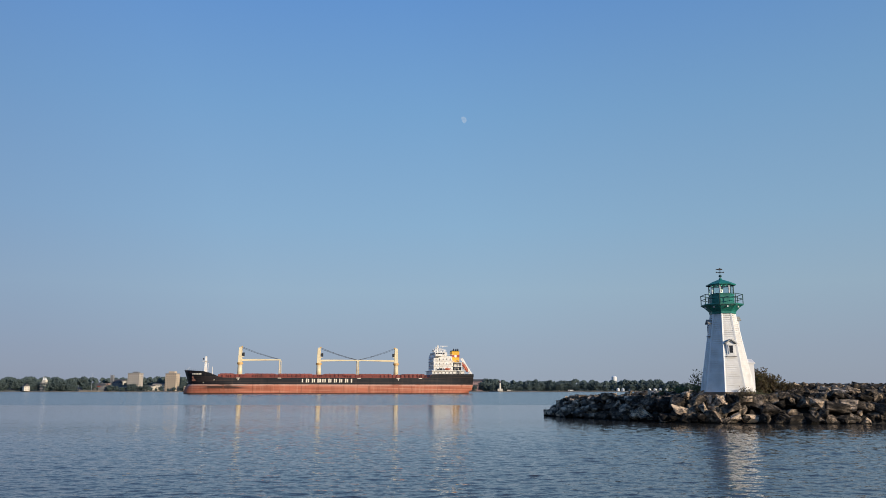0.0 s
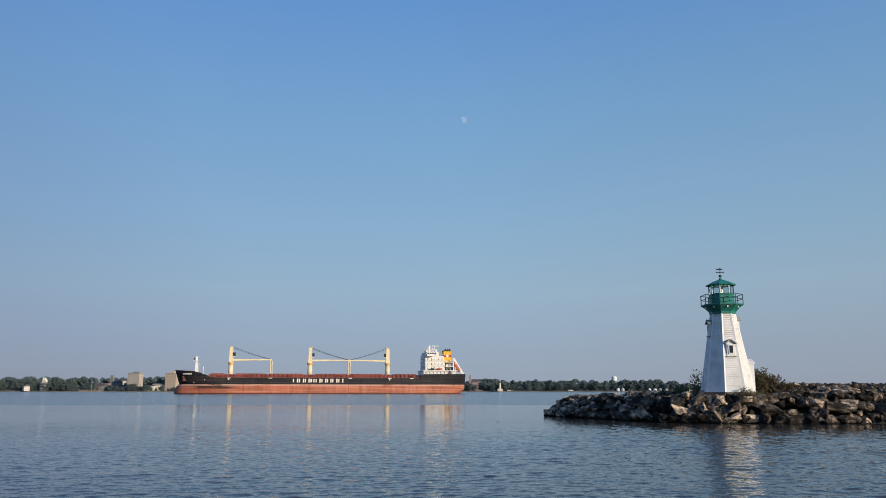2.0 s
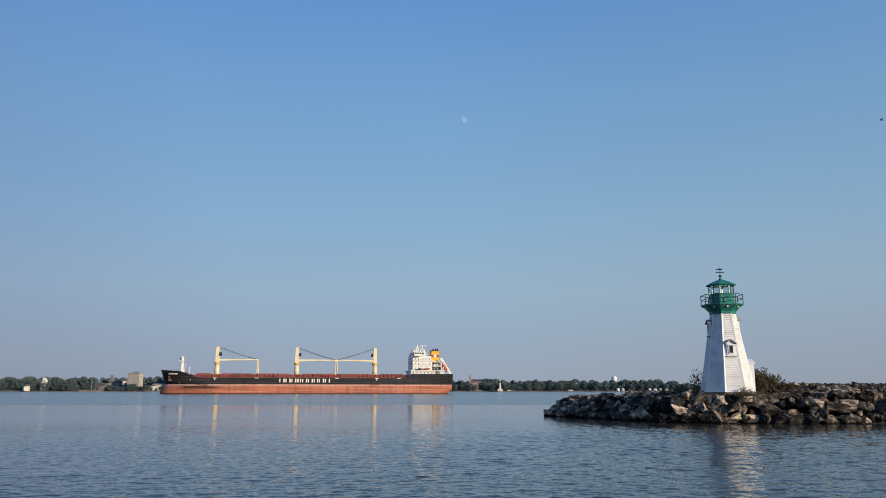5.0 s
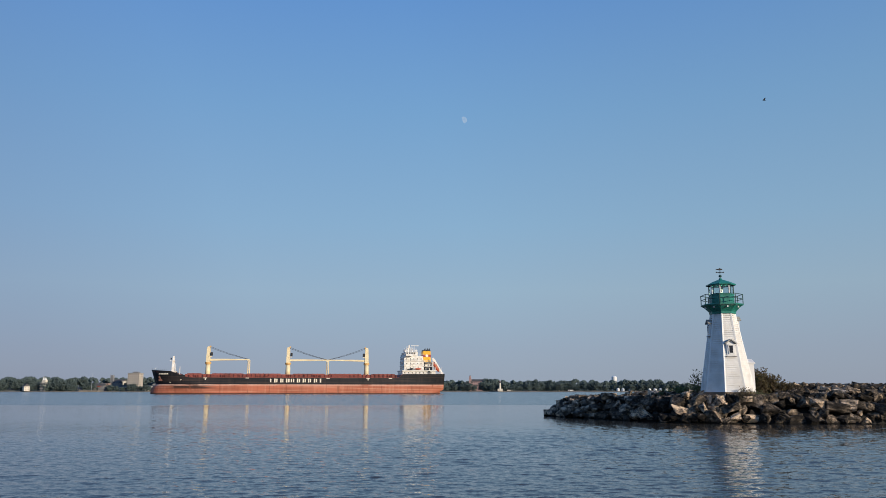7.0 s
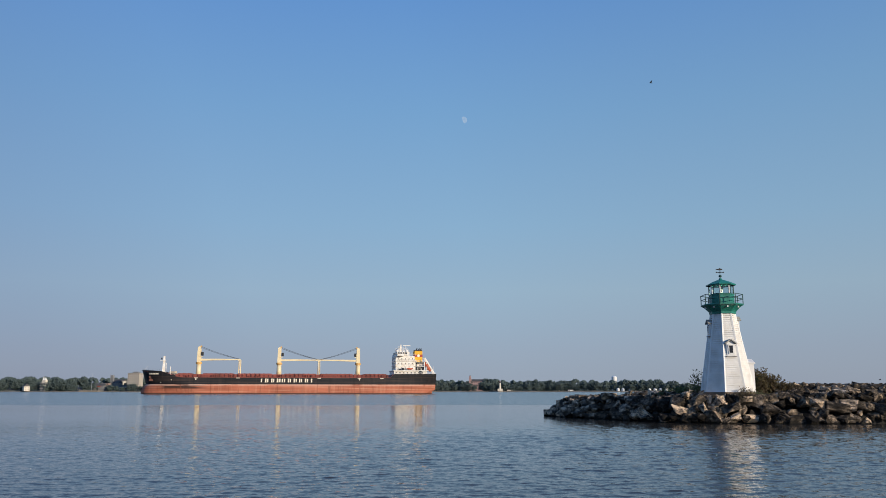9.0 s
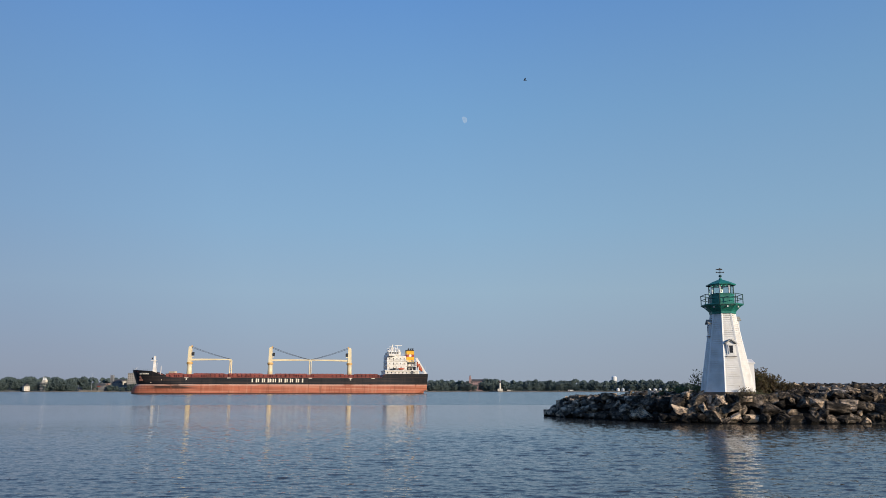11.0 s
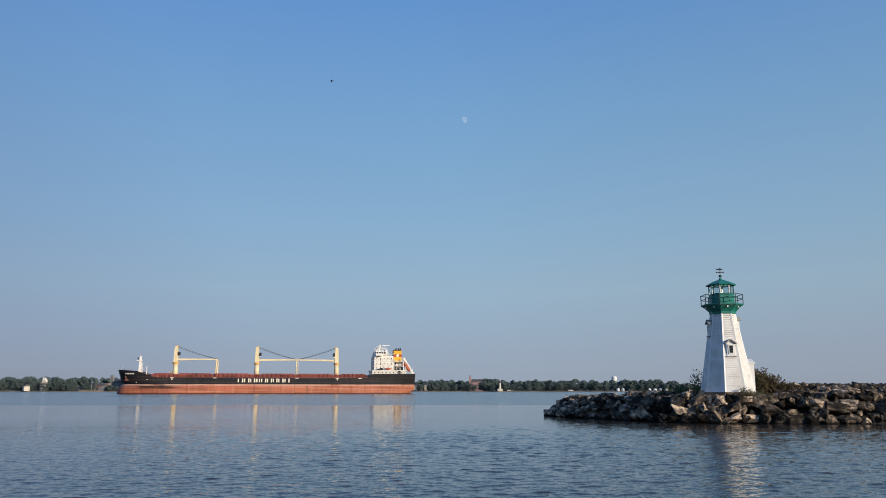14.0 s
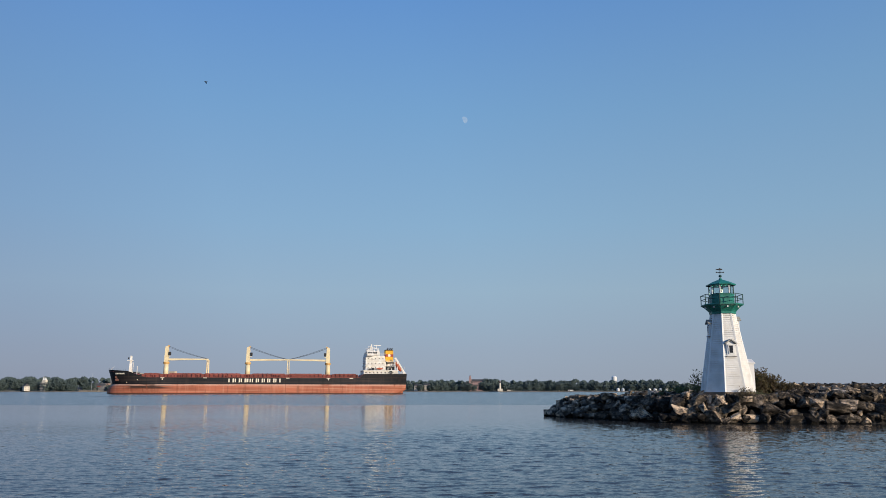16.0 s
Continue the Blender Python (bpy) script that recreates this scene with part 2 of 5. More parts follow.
def water_mat():
    m = bpy.data.materials.new("river_water")
    m.use_nodes = True
    n, l = m.node_tree.nodes, m.node_tree.links
    b = n["Principled BSDF"]
    b.inputs["Base Color"].default_value = (0.038, 0.035, 0.030, 1)
    b.inputs["Roughness"].default_value, b.inputs["IOR"].default_value = 0.04, 1.38
    tc = n.new("ShaderNodeTexCoord")

    # wind lanes: ruffled near the shore, a smooth slick farther out, a light breeze beyond it
    geo = n.new("ShaderNodeNewGeometry")
    sep = n.new("ShaderNodeSeparateXYZ")
    l.new(geo.outputs["Position"], sep.inputs[0])
    wob = n.new("ShaderNodeTexNoise")
    wob.inputs["Scale"].default_value, wob.inputs["Detail"].default_value = 0.035, 5
    l.new(geo.outputs["Position"], wob.inputs["Vector"])
    wm = n.new("ShaderNodeMath")
    wm.operation, wm.inputs[1].default_value, wm.inputs[2].default_value = "MULTIPLY_ADD", 30.0, -15.0
    l.new(wob.outputs["Fac"], wm.inputs[0])
    ya = n.new("ShaderNodeMath")
    ya.operation = "ADD"
    l.new(sep.outputs["Y"], ya.inputs[0])
    l.new(wm.outputs[0], ya.inputs[1])
    lane = n.new("ShaderNodeMapRange")
    lane.inputs[2].default_value = 400.0
    l.new(ya.outputs[0], lane.inputs[0])
    # rise: the added tilt by distance, set to fit the camera's view
    ramp, gloss, rise = n.new("ShaderNodeValToRGB"), n.new("ShaderNodeValToRGB"), n.new("ShaderNodeValToRGB")
    for node, first, final, mids in (
            (ramp, 0.47, 0.40, ((0.075, 0.43), (0.10, 0.31), (0.125, 0.16), (0.16, 0.09), (0.29, 0.075), (0.305, 0.38))),
            (gloss, 0.02, 0.06, ((0.11, 0.03), (0.17, 0.035), (0.29, 0.035), (0.305, 0.06), (0.5, 0.06))),
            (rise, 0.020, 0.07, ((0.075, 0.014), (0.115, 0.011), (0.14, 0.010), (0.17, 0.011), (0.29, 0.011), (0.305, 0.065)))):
        e = node.color_ramp.elements
        e[0].position, e[0].color = 0.0, (first, first, first, 1)
        e[1].position, e[1].color = 1.0, (final, final, final, 1)
        for p, v in mids:
            k = e.new(p)
            k.color = (v, v, v, 1)
        l.new(lane.outputs[0], node.inputs["Fac"])
    l.new(gloss.outputs["Color"], b.inputs["Roughness"])

    # unresolved ripples: the facets' lean, finer than the modelled waves
    total = None
    for sx, sy in ((3.8, 7.0), (9.0, 16.0)):
        mp = n.new("ShaderNodeMapping")
        mp.inputs["Scale"].default_value = (sx, sy, 1)
        l.new(tc.outputs["Object"], mp.inputs["Vector"])
        t = n.new("ShaderNodeTexNoise")
        t.inputs["Scale"].default_value, t.inputs["Detail"].default_value = 1.0, 2
        l.new(mp.outputs["Vector"], t.inputs["Vector"])
        v = n.new("ShaderNodeVectorMath")
        v.operation = "SUBTRACT"
        v.inputs[1].default_value = (0.5, 0.5, 0.5)
        l.new(t.outputs["Color"], v.inputs[0])
        if total:
            w = n.new("ShaderNodeVectorMath")
            w.operation = "ADD"
            l.new(total, w.inputs[0])
            l.new(v.outputs[0], w.inputs[1])
            v = w
        total = v.outputs[0]
    flat = n.new("ShaderNodeVectorMath")
    flat.operation = "MULTIPLY"
    flat.inputs[1].default_value = (0.38, 1, 0)
    l.new(total, flat.inputs[0])
    lean = n.new("ShaderNodeVectorMath")
    lean.operation = "SCALE"
    l.new(flat.outputs[0], lean.inputs[0])
    l.new(ramp.outputs["Color"], lean.inputs[3])
    tip = n.new("ShaderNodeVectorMath")
    tip.operation = "ADD"
    l.new(geo.outputs["Normal"], tip.inputs[0])
    l.new(lean.outputs[0], tip.inputs[1])
    # facet normals tipped towards the camera's side, so far water reflects higher sky
    toward_view, tipped_normal = n.new("ShaderNodeVectorMath"), n.new("ShaderNodeVectorMath")
    toward_view.operation, tipped_normal.operation = "SCALE", "ADD"
    toward_view.inputs[0].default_value = (0, -1, 0)
    l.new(rise.outputs["Color"], toward_view.inputs[3])
    l.new(tip.outputs[0], tipped_normal.inputs[0])
    l.new(toward_view.outputs[0], tipped_normal.inputs[1])
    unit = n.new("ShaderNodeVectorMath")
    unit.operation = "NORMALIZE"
    l.new(tipped_normal.outputs[0], unit.inputs[0])
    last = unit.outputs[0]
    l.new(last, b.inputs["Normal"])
    return m


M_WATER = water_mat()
M_ROCK = rock_mat("dark_armour_stone", 1.32)
M_PALE_ROCK = rock_mat("pale_armour_stone", 1.75)
# near black, so deep shade in the gaps between boulders is in the colour
M_GAP_SHADE = mat("gap_shade_core", (0.022, 0.02, 0.018), 0.95, var=0.3, big=1.5, small=8, bump=0.6)
M_CLAP = mat("white_clapboard_paint", (0.79, 0.77, 0.73), 0.55, var=0.07, big=1.5, small=25, bump=0.08, spread=0.05, tone=(0.66, 0.63, 0.58))
M_TRIM = mat("white_trim_paint", (0.78, 0.765, 0.74), 0.45, var=0.05, big=2, small=30, bump=0.05)
# mottled dark grey for the window hoods and sills
M_HOOD = mat("mottled_grey_hood_paint", (0.42, 0.41, 0.38), 0.75, var=0.2, big=3, small=25, bump=0.2, tone=(0.22, 0.21, 0.19))
M_GREEN = mat("green_enamel", (0.016, 0.205, 0.158), 0.45, var=0.15, big=2, small=25, bump=0.04, tone=(0.011, 0.15, 0.118))
M_RAIL = mat("dark_green_iron", (0.02, 0.07, 0.055), 0.45, 0.2, var=0.15, small=30, bump=0.05)
M_IRON = mat("black_iron", (0.022, 0.022, 0.025), 0.75, 0.0, var=0.2, small=30, bump=0.05)
M_DARK = mat("dark_window", (0.02, 0.022, 0.028), 0.12, var=0.2, bump=0)
M_BASE = mat("brown_stone_base", (0.22, 0.16, 0.11), 0.85, var=0.3, small=15, bump=0.4)
M_GLASS = glass_mat("lantern_glass")
M_LENS = mat("lamp_lens", (0.75, 0.74, 0.68), 0.15, var=0.05, bump=0)
M_LEAF = mat("shrub_leaves", (0.11, 0.14, 0.05), 0.6, var=0.35, big=2.0, small=10, bump=0, spread=0.4, tone=(0.06, 0.08, 0.035))
M_WEED = mat("weedy_leaves", (0.15, 0.118, 0.05), 0.65, var=0.35, big=2.0, small=10, bump=0, spread=0.4, tone=(0.085, 0.06, 0.035))
M_TWIG = mat("shrub_twigs", (0.10, 0.075, 0.05), 0.8, var=0.25, small=20, bump=0.2)
M_RED = hull_paint("red_antifouling", (0.50, 0.158, 0.090), (0.62, 0.33, 0.22), 0.39, 0.46, 0.6)
M_BLACK = hull_paint("black_topside_paint", (0.015, 0.016, 0.020), (0.09, 0.06, 0.05), 0.8, 0.95, 0.45)
M_OXIDE = mat("red_oxide_deck_paint", (0.29, 0.075, 0.057), 0.7, var=0.3, big=0.15, small=2, bump=0.1, tone=(0.16, 0.045, 0.035))
M_CREAM = mat("cream_crane_paint", (0.80, 0.68, 0.43), 0.5, var=0.1, big=0.2, small=2, bump=0.05, tone=(0.72, 0.57, 0.34))
M_BUFF = mat("orange_buff_paint", (0.66, 0.38, 0.12), 0.5, var=0.1, big=0.3, small=2, bump=0.05)
M_SHIPW = mat("white_ship_paint", (0.85, 0.83, 0.79), 0.5, var=0.09, big=0.45, small=2, bump=0.03, tone=(0.72, 0.66, 0.57))
M_YELLOW = mat("yellow_funnel_paint", (0.80, 0.42, 0.02), 0.45, var=0.08, big=0.3, small=2, bump=0.03)
M_REDBAND = mat("red_funnel_band", (0.36, 0.055, 0.035), 0.45, var=0.1, big=0.3, small=2, bump=0.03)
M_ORANGE = mat("orange_lifeboat_paint", (0.50, 0.11, 0.05), 0.5, var=0.1, big=0.5, small=3, bump=0.03)
M_RUST = mat("rusty_anchor_iron", (0.20, 0.085, 0.06), 0.8, var=0.35, big=0.6, small=4, bump=0.2, tone=(0.10, 0.05, 0.04))
M_WIRE = mat("dark_wire_rope", (0.06, 0.06, 0.065), 0.6, 0.3, var=0.1, bump=0)
M_LETTER = mat("cream_letter_paint", (0.80, 0.72, 0.58), 0.5, var=0.1, big=0.3, small=2, bump=0)
M_SOIL = mat("far_grass_bank", (0.10, 0.11, 0.055), 0.95, var=0.3, big=0.02, small=0.2, bump=0.2, tone=(0.18, 0.15, 0.10))
M_BANK = mat("pale_shore_stone", (0.25, 0.215, 0.175), 0.9, var=0.3, big=0.05, small=0.6, bump=0.3, tone=(0.13, 0.12, 0.10))
# lighter and bluer than leaves: distance haze is put into the foliage colour
M_HAZED_CROWN = mat("hazed_tree_foliage", (0.098, 0.132, 0.128), 0.8, var=0.18, big=0.12, small=0.9, bump=0, spread=0.14, tone=(0.108, 0.142, 0.130), spec=0.1)
def leafy(m, share):
    """Let part of the light through, as leaves do."""
    n, l = m.node_tree.nodes, m.node_tree.links
    b, out = n["Principled BSDF"], n["Material Output"]
    tr, mx = n.new("ShaderNodeBsdfTranslucent"), n.new("ShaderNodeMixShader")
    l.new(b.inputs["Base Color"].links[0].from_socket, tr.inputs["Color"])
    mx.inputs[0].default_value = share
    l.new(b.outputs[0], mx.inputs[1])
    l.new(tr.outputs[0], mx.inputs[2])
    l.new(mx.outputs[0], out.inputs["Surface"])


leafy(M_HAZED_CROWN, 0.3)
leafy(M_LEAF, 0.3)
leafy(M_WEED, 0.3)
M_TRUNK = mat("tree_bark", (0.11, 0.085, 0.065), 0.9, var=0.3, big=0.5, small=3, bump=0.4)
# both apartment bricks desaturated, distance haze put into their colour
M_TAN = mat("tan_apartment_brick", (0.50, 0.44, 0.37), 0.85, var=0.1, big=0.05, small=1, bump=0.1)
M_PEACH = mat("peach_apartment_brick", (0.55, 0.43, 0.31), 0.85, var=0.1, big=0.05, small=1, bump=0.1)
M_BRICK = mat("red_brick", (0.36, 0.23, 0.19), 0.85, var=0.15, big=0.1, small=1, bump=0.1)
# paler, pinker red brick: the haze of distance is in its colour
M_HAZED_ROSE = mat("hazed_red_brick", (0.40, 0.26, 0.245), 0.85, var=0.12, big=0.1, small=1, bump=0.1)
M_STONE = mat("grey_stone_wall", (0.22, 0.22, 0.22), 0.85, var=0.2, big=0.1, small=1, bump=0.2)
M_PALE = mat("pale_house_paint", (0.66, 0.60, 0.50), 0.7, var=0.1, big=0.1, small=1, bump=0.05)
M_WHITE = mat("white_tank_paint", (0.80, 0.79, 0.76), 0.5, var=0.05, big=0.1, small=1, bump=0.02)
M_GREYT = mat("grey_tank_paint", (0.42, 0.47, 0.52), 0.5, var=0.08, big=0.1, small=1, bump=0.02)
M_ROOF = mat("dark_roof_shingle", (0.09, 0.085, 0.085), 0.85, var=0.2, big=0.1, small=1, bump=0.2)
M_PANE = mat("far_window_pane", (0.15, 0.14, 0.13), 0.25, var=0.2, bump=0)
M_BIRD = mat("dark_feathers", (0.025, 0.024, 0.024), 0.8, var=0.3, small=20, bump=0.1)


# ---- building blocks ----
def mesh_of(bm, name, smooth=False):
    bmesh.ops.recalc_face_normals(bm, faces=bm.faces)
    me = bpy.data.meshes.new(name)
    bm.to_mesh(me)
    bm.free()
    if smooth:
        for p in me.polygons:
            p.use_smooth = True
    return me


def part(name, bm, material, parent, label="", smooth=False, m=None):
    me = mesh_of(bm, name, smooth) if isinstance(bm, bmesh.types.BMesh) else bm
    if not me.materials:
        me.materials.append(material)
    ob = new(name, me)
    ob.parent = parent
    if m is not None:
        ob.matrix_basis = m
    if label:
        ob["label"] = label
    return ob


def thing(name, label, category, m=None, group="", kind=""):
    ob = new(name)
    ob.empty_display_size = 0.3
    if m is not None:
        ob.matrix_basis = m
    return tagged(ob, label, category, group, kind)


def box(bm, x0, x1, y0, y1, z0, z1, bevel=0.0, m=None):
    v = bmesh.ops.create_cube(bm, size=1)["verts"]
    bmesh.ops.scale(bm, vec=(x1 - x0, y1 - y0, z1 - z0), verts=v)
    bmesh.ops.translate(bm, vec=((x0 + x1) / 2, (y0 + y1) / 2, (z0 + z1) / 2), verts=v)
    if bevel:
        ed = list({e for k in v for e in k.link_edges})
        r = bmesh.ops.bevel(bm, geom=ed, offset=bevel, segments=1, affect="EDGES")
        v = list({k for f in r["faces"] for k in f.verts} | {k for k in v if k.is_valid})
    if m is not None:
        bmesh.ops.transform(bm, matrix=m, verts=v)
    return bm


def rod(bm, a, b, r0, r1=None, n=8, cap=True):
    """A tapered round bar from a to b."""
    a, b = Vector(a), Vector(b)
    r1 = r0 if r1 is None else r1
    q = (b - a).to_track_quat("Z", "Y").to_matrix()
    ra, rb = [], []
    for i in range(n):
        t = 2 * math.pi * i / n
        d = q @ Vector((math.cos(t), math.sin(t), 0))
        ra.append(bm.verts.new(a + d * r0))
        rb.append(bm.verts.new(b + d * r1))
    for i in range(n):
        j = (i + 1) % n
        bm.faces.new((ra[i], ra[j], rb[j], rb[i]))
    if cap:
        bm.faces.new(ra[::-1])
        bm.faces.new(rb)
    return bm


def rings(bm, rows, close=True, caps=True):
    """Skin a list of rings of points."""
    vs = [[bm.verts.new(p) for p in r] for r in rows]
    n = len(vs[0])
    for a, b in zip(vs, vs[1:]):
        for i in range(n if close else n - 1):
            j = (i + 1) % n
            bm.faces.new((a[i], a[j], b[j], b[i]))
    if caps:
        bm.faces.new(vs[0][::-1])
        bm.faces.new(vs[-1])
    return bm


def ball(bm, c, r, sub=2, squash=(1, 1, 1)):
    v = bmesh.ops.create_icosphere(bm, subdivisions=sub, radius=r)["verts"]
    bmesh.ops.scale(bm, vec=squash, verts=v)
    bmesh.ops.translate(bm, vec=c, verts=v)
    return bm


def B():
    return bmesh.new()


# ---- river ----
def river():
    rng = np.random.default_rng(4)
    near = np.radians(np.arange(-56, 34.01, 0.18)) + math.pi / 2
    rest = np.radians(np.arange(40, 301, 6.0)) + math.pi / 2
    ang = np.concatenate([near, rest])
    rad = [0.0]
    r = 1.0
    while r < 4600:
        rad.append(r)
        r += 1.5 if r < 13 else max(0.05, r * 0.0036) if r < 110 else r * 0.07
    rad = np.array(rad[1:])
    R, A = np.meshgrid(rad, ang, indexing="ij")
    X, Y = R * np.cos(A), R * np.sin(A)
    Z = np.zeros_like(X)
    for k in range(104):
        lam = 0.17 * 8 ** ((k % 52) / 51)
        d = radians(rng.uniform(48, 130))
        amp = lam * (0.0026 if 0.25 < lam < 0.8 else 0.0012)
        kx, ky = math.cos(d) * 2 * math.pi / lam, math.sin(d) * 2 * math.pi / lam
        Z += amp * np.sin(kx * X + ky * Y + rng.uniform(0, 6.28)) * (R * 0.0036 < lam / 2.2)
    Z *= np.clip((53 + 17 * np.clip(X / 12, 0, 1) - Y) / 30, 0.12, 1) * (0.9 + 0.2 * np.sin(X * 0.11 + 1.3) * np.sin(Y * 0.19 + X * 0.05))
    Z *= 0.7 + 0.45 * np.clip((X + 6) / 16, 0, 1)
    Z[R > 125] = 0
    Z[R < 10] = 0
    Y = Y - 2.0 * Z        # wavelets leaned towards the camera, so their near faces read dark in view
    nr, na = X.shape
    co = np.stack([X, Y, Z], -1).reshape(-1, 3)
    idx = np.arange(nr * na).reshape(nr, na)
    a, b = idx[:-1, :], idx[1:, :]
    quads = np.stack([a, b, np.roll(b, -1, 1), np.roll(a, -1, 1)], -1).reshape(-1, 4)
    me = bpy.data.meshes.new("water")
    me.from_pydata(co.tolist(), [], quads.tolist() + [idx[0, :].tolist()])
    me.polygons.foreach_set("use_smooth", [True] * len(me.polygons))
    me.materials.append(M_WATER)
    ob = new("water", me)
    return tagged(ob, "blue-grey river water with small wind ripples", "water", kind="structure")


WATER = river()


# ---- far shore: laid out on a plan of a larger scale, then scaled about the camera's eye to fit its view ----
BEFORE_SHORE = set(bpy.data.objects)
EYE_SCALED = Matrix.Translation((0, 0, 2.24)) @ Matrix.Scale(0.74, 4) @ Matrix.Translation((0, 0, -2.24))


def shore_line(x):
    return 1490 - 0.10 * max(-200, min(x, 500)) + 12 * math.sin(x * 0.011) + 6 * math.sin(x * 0.037)


def land_z(x, y):
    d = y - shore_line(x)
    k = 1.0 if x < 450 else max(0.1, 1 - (x - 450) / 250)
    w = min(1, max(0, (-380 - x) / 100))
    return (0.9 + (3.0 + 5.0 * w) * min(1, max(0, d - 12) / 170) + 6 * min(1, max(0, d - 170) / 600)) * k


def far_shore():
    bm = B()
    xs = [i * 20 for i in range(-130, 120)]
    prof = (-6, 0, 3, 10, 14, 40, 90, 180, 400, 900, 2600)
    grid = []
    for x in xs:
        row = []
        for d in prof:
            y = shore_line(x) + d
            z = -2.0 if d < 0 else -0.3 if d == 0 else 0.5 if d == 3 else land_z(x, y)
            row.append(bm.verts.new((x, y, z)))
        grid.append(row)
    for a, b in zip(grid, grid[1:]):
        for i in range(len(prof) - 1):
            f = bm.faces.new((a[i], b[i], b[i + 1], a[i + 1]))
            f.material_index = 1 if i < 3 else 0
    ob = new("ground", mesh_of(bm, "ground", True))
    ob.data.materials.append(M_SOIL)
    ob.data.materials.append(M_BANK)
    tagged(ob, "low grassy far river bank edged with pale stone", "ground", kind="structure")


far_shore()


def tree_meshes(seed, h, w):
    rng = random.Random(seed)
    bm = B()
    rod(bm, (0, 0, 0), (0.2, 0, h * 0.45), h * 0.028, h * 0.016, 7)
    for k in range(5):
        t = rng.uniform(0, 6.28)
        z = h * rng.uniform(0.28, 0.45)
        rod(bm, (0.1, 0, z), (math.cos(t) * w * 0.34, math.sin(t) * w * 0.34, z + h * 0.24), h * 0.011, h * 0.004, 5)
    trunk = mesh_of(bm, "trunk")
    trunk.materials.append(M_TRUNK)
    # limbs carry rounded masses of foliage, each a crowd of small leafy tufts with gaps between
    bm = B()
    for k in range(14):
        t, u = k * 2.4 + rng.uniform(-0.5, 0.5), -1.15 + 2.1 * (k / 13) ** 0.9
        s = math.sqrt(max(0.4 if u < 0 else 0.05, 1 - u * u)) * rng.uniform(0.55, 0.9)
        c = Vector((math.cos(t) * s * w * 0.36, math.sin(t) * s * w * 0.36, h * (0.56 + 0.30 * u)))
        big = w * rng.uniform(0.14, 0.21)
        for j in range(19):
            d = Vector((rng.gauss(0, 1), rng.gauss(0, 1), rng.gauss(0, 1))).normalized()
            v = bmesh.ops.create_icosphere(bm, subdivisions=1, radius=w * rng.uniform(0.036, 0.07))["verts"]
            for q in v:
                q.co *= rng.uniform(0.6, 1.4)
            bmesh.ops.translate(bm, vec=c + Vector((d.x, d.y, d.z * 0.8)) * big * rng.uniform(0.5, 1.1), verts=v)
    crown = mesh_of(bm, "crown", True)
    crown.materials.append(M_HAZED_CROWN)
    return trunk, crown


TREES = [tree_meshes(11 + k, h, w) for k, (h, w) in enumerate(((17, 17), (16, 18), (18, 16), (15, 17), (17, 20), (15, 14), (18, 19)))]


def tree(x, y, k, s):
    t, c = TREES[k]
    ob = thing("tree", "broad leafy green tree on the far river bank", "tree",
               Matrix.LocRotScale((x, y, land_z(x, y) - 0.6), Euler((0, 0, random.uniform(0, 6.28))), (s * random.uniform(1.0, 1.35), s * 1.1, s * random.uniform(0.85, 1.1))), group="trees on the far bank")
    part("trunk", t, M_TRUNK, ob)
    part("crown", c, M_HAZED_CROWN, ob)


def woods():
    random.seed(7)
    gaps = ((-700, -500), (-812, -790))
    x = -905.0
    while x < 560:
        hidden = -480 < x < -80
        roll = 1 + 0.30 * noise.noise(Vector((x * 0.017, 2.0, 0)))
        for row, (d0, d1, s) in enumerate(((8, 16, 0.86), (50, 70, 1.04))):
            xx = x + random.uniform(-5, 5)
            front = row == 0 and any(a < xx < b for a, b in gaps)
            y = shore_line(xx) + (random.uniform(4, 8) if front else random.uniform(d0, d1))
            low = random.uniform(0.45, 0.95) if front else 0.55 if -705 < xx < -636 else 1.0
            if row == 0 and not front and xx < -480 and random.random() < 0.35:
                continue
            if hidden and row != 1:
                continue
            tree(xx, y, random.randrange(len(TREES)), low * s * roll * random.uniform(0.72, 1.18) * (1.16 if xx < -480 else 1.0) * (1 if xx < 430 else max(0.45, 1 - (xx - 430) / 240)))
        x += random.uniform(7.0, 13.0) * (2.2 if hidden else 1)


woods()


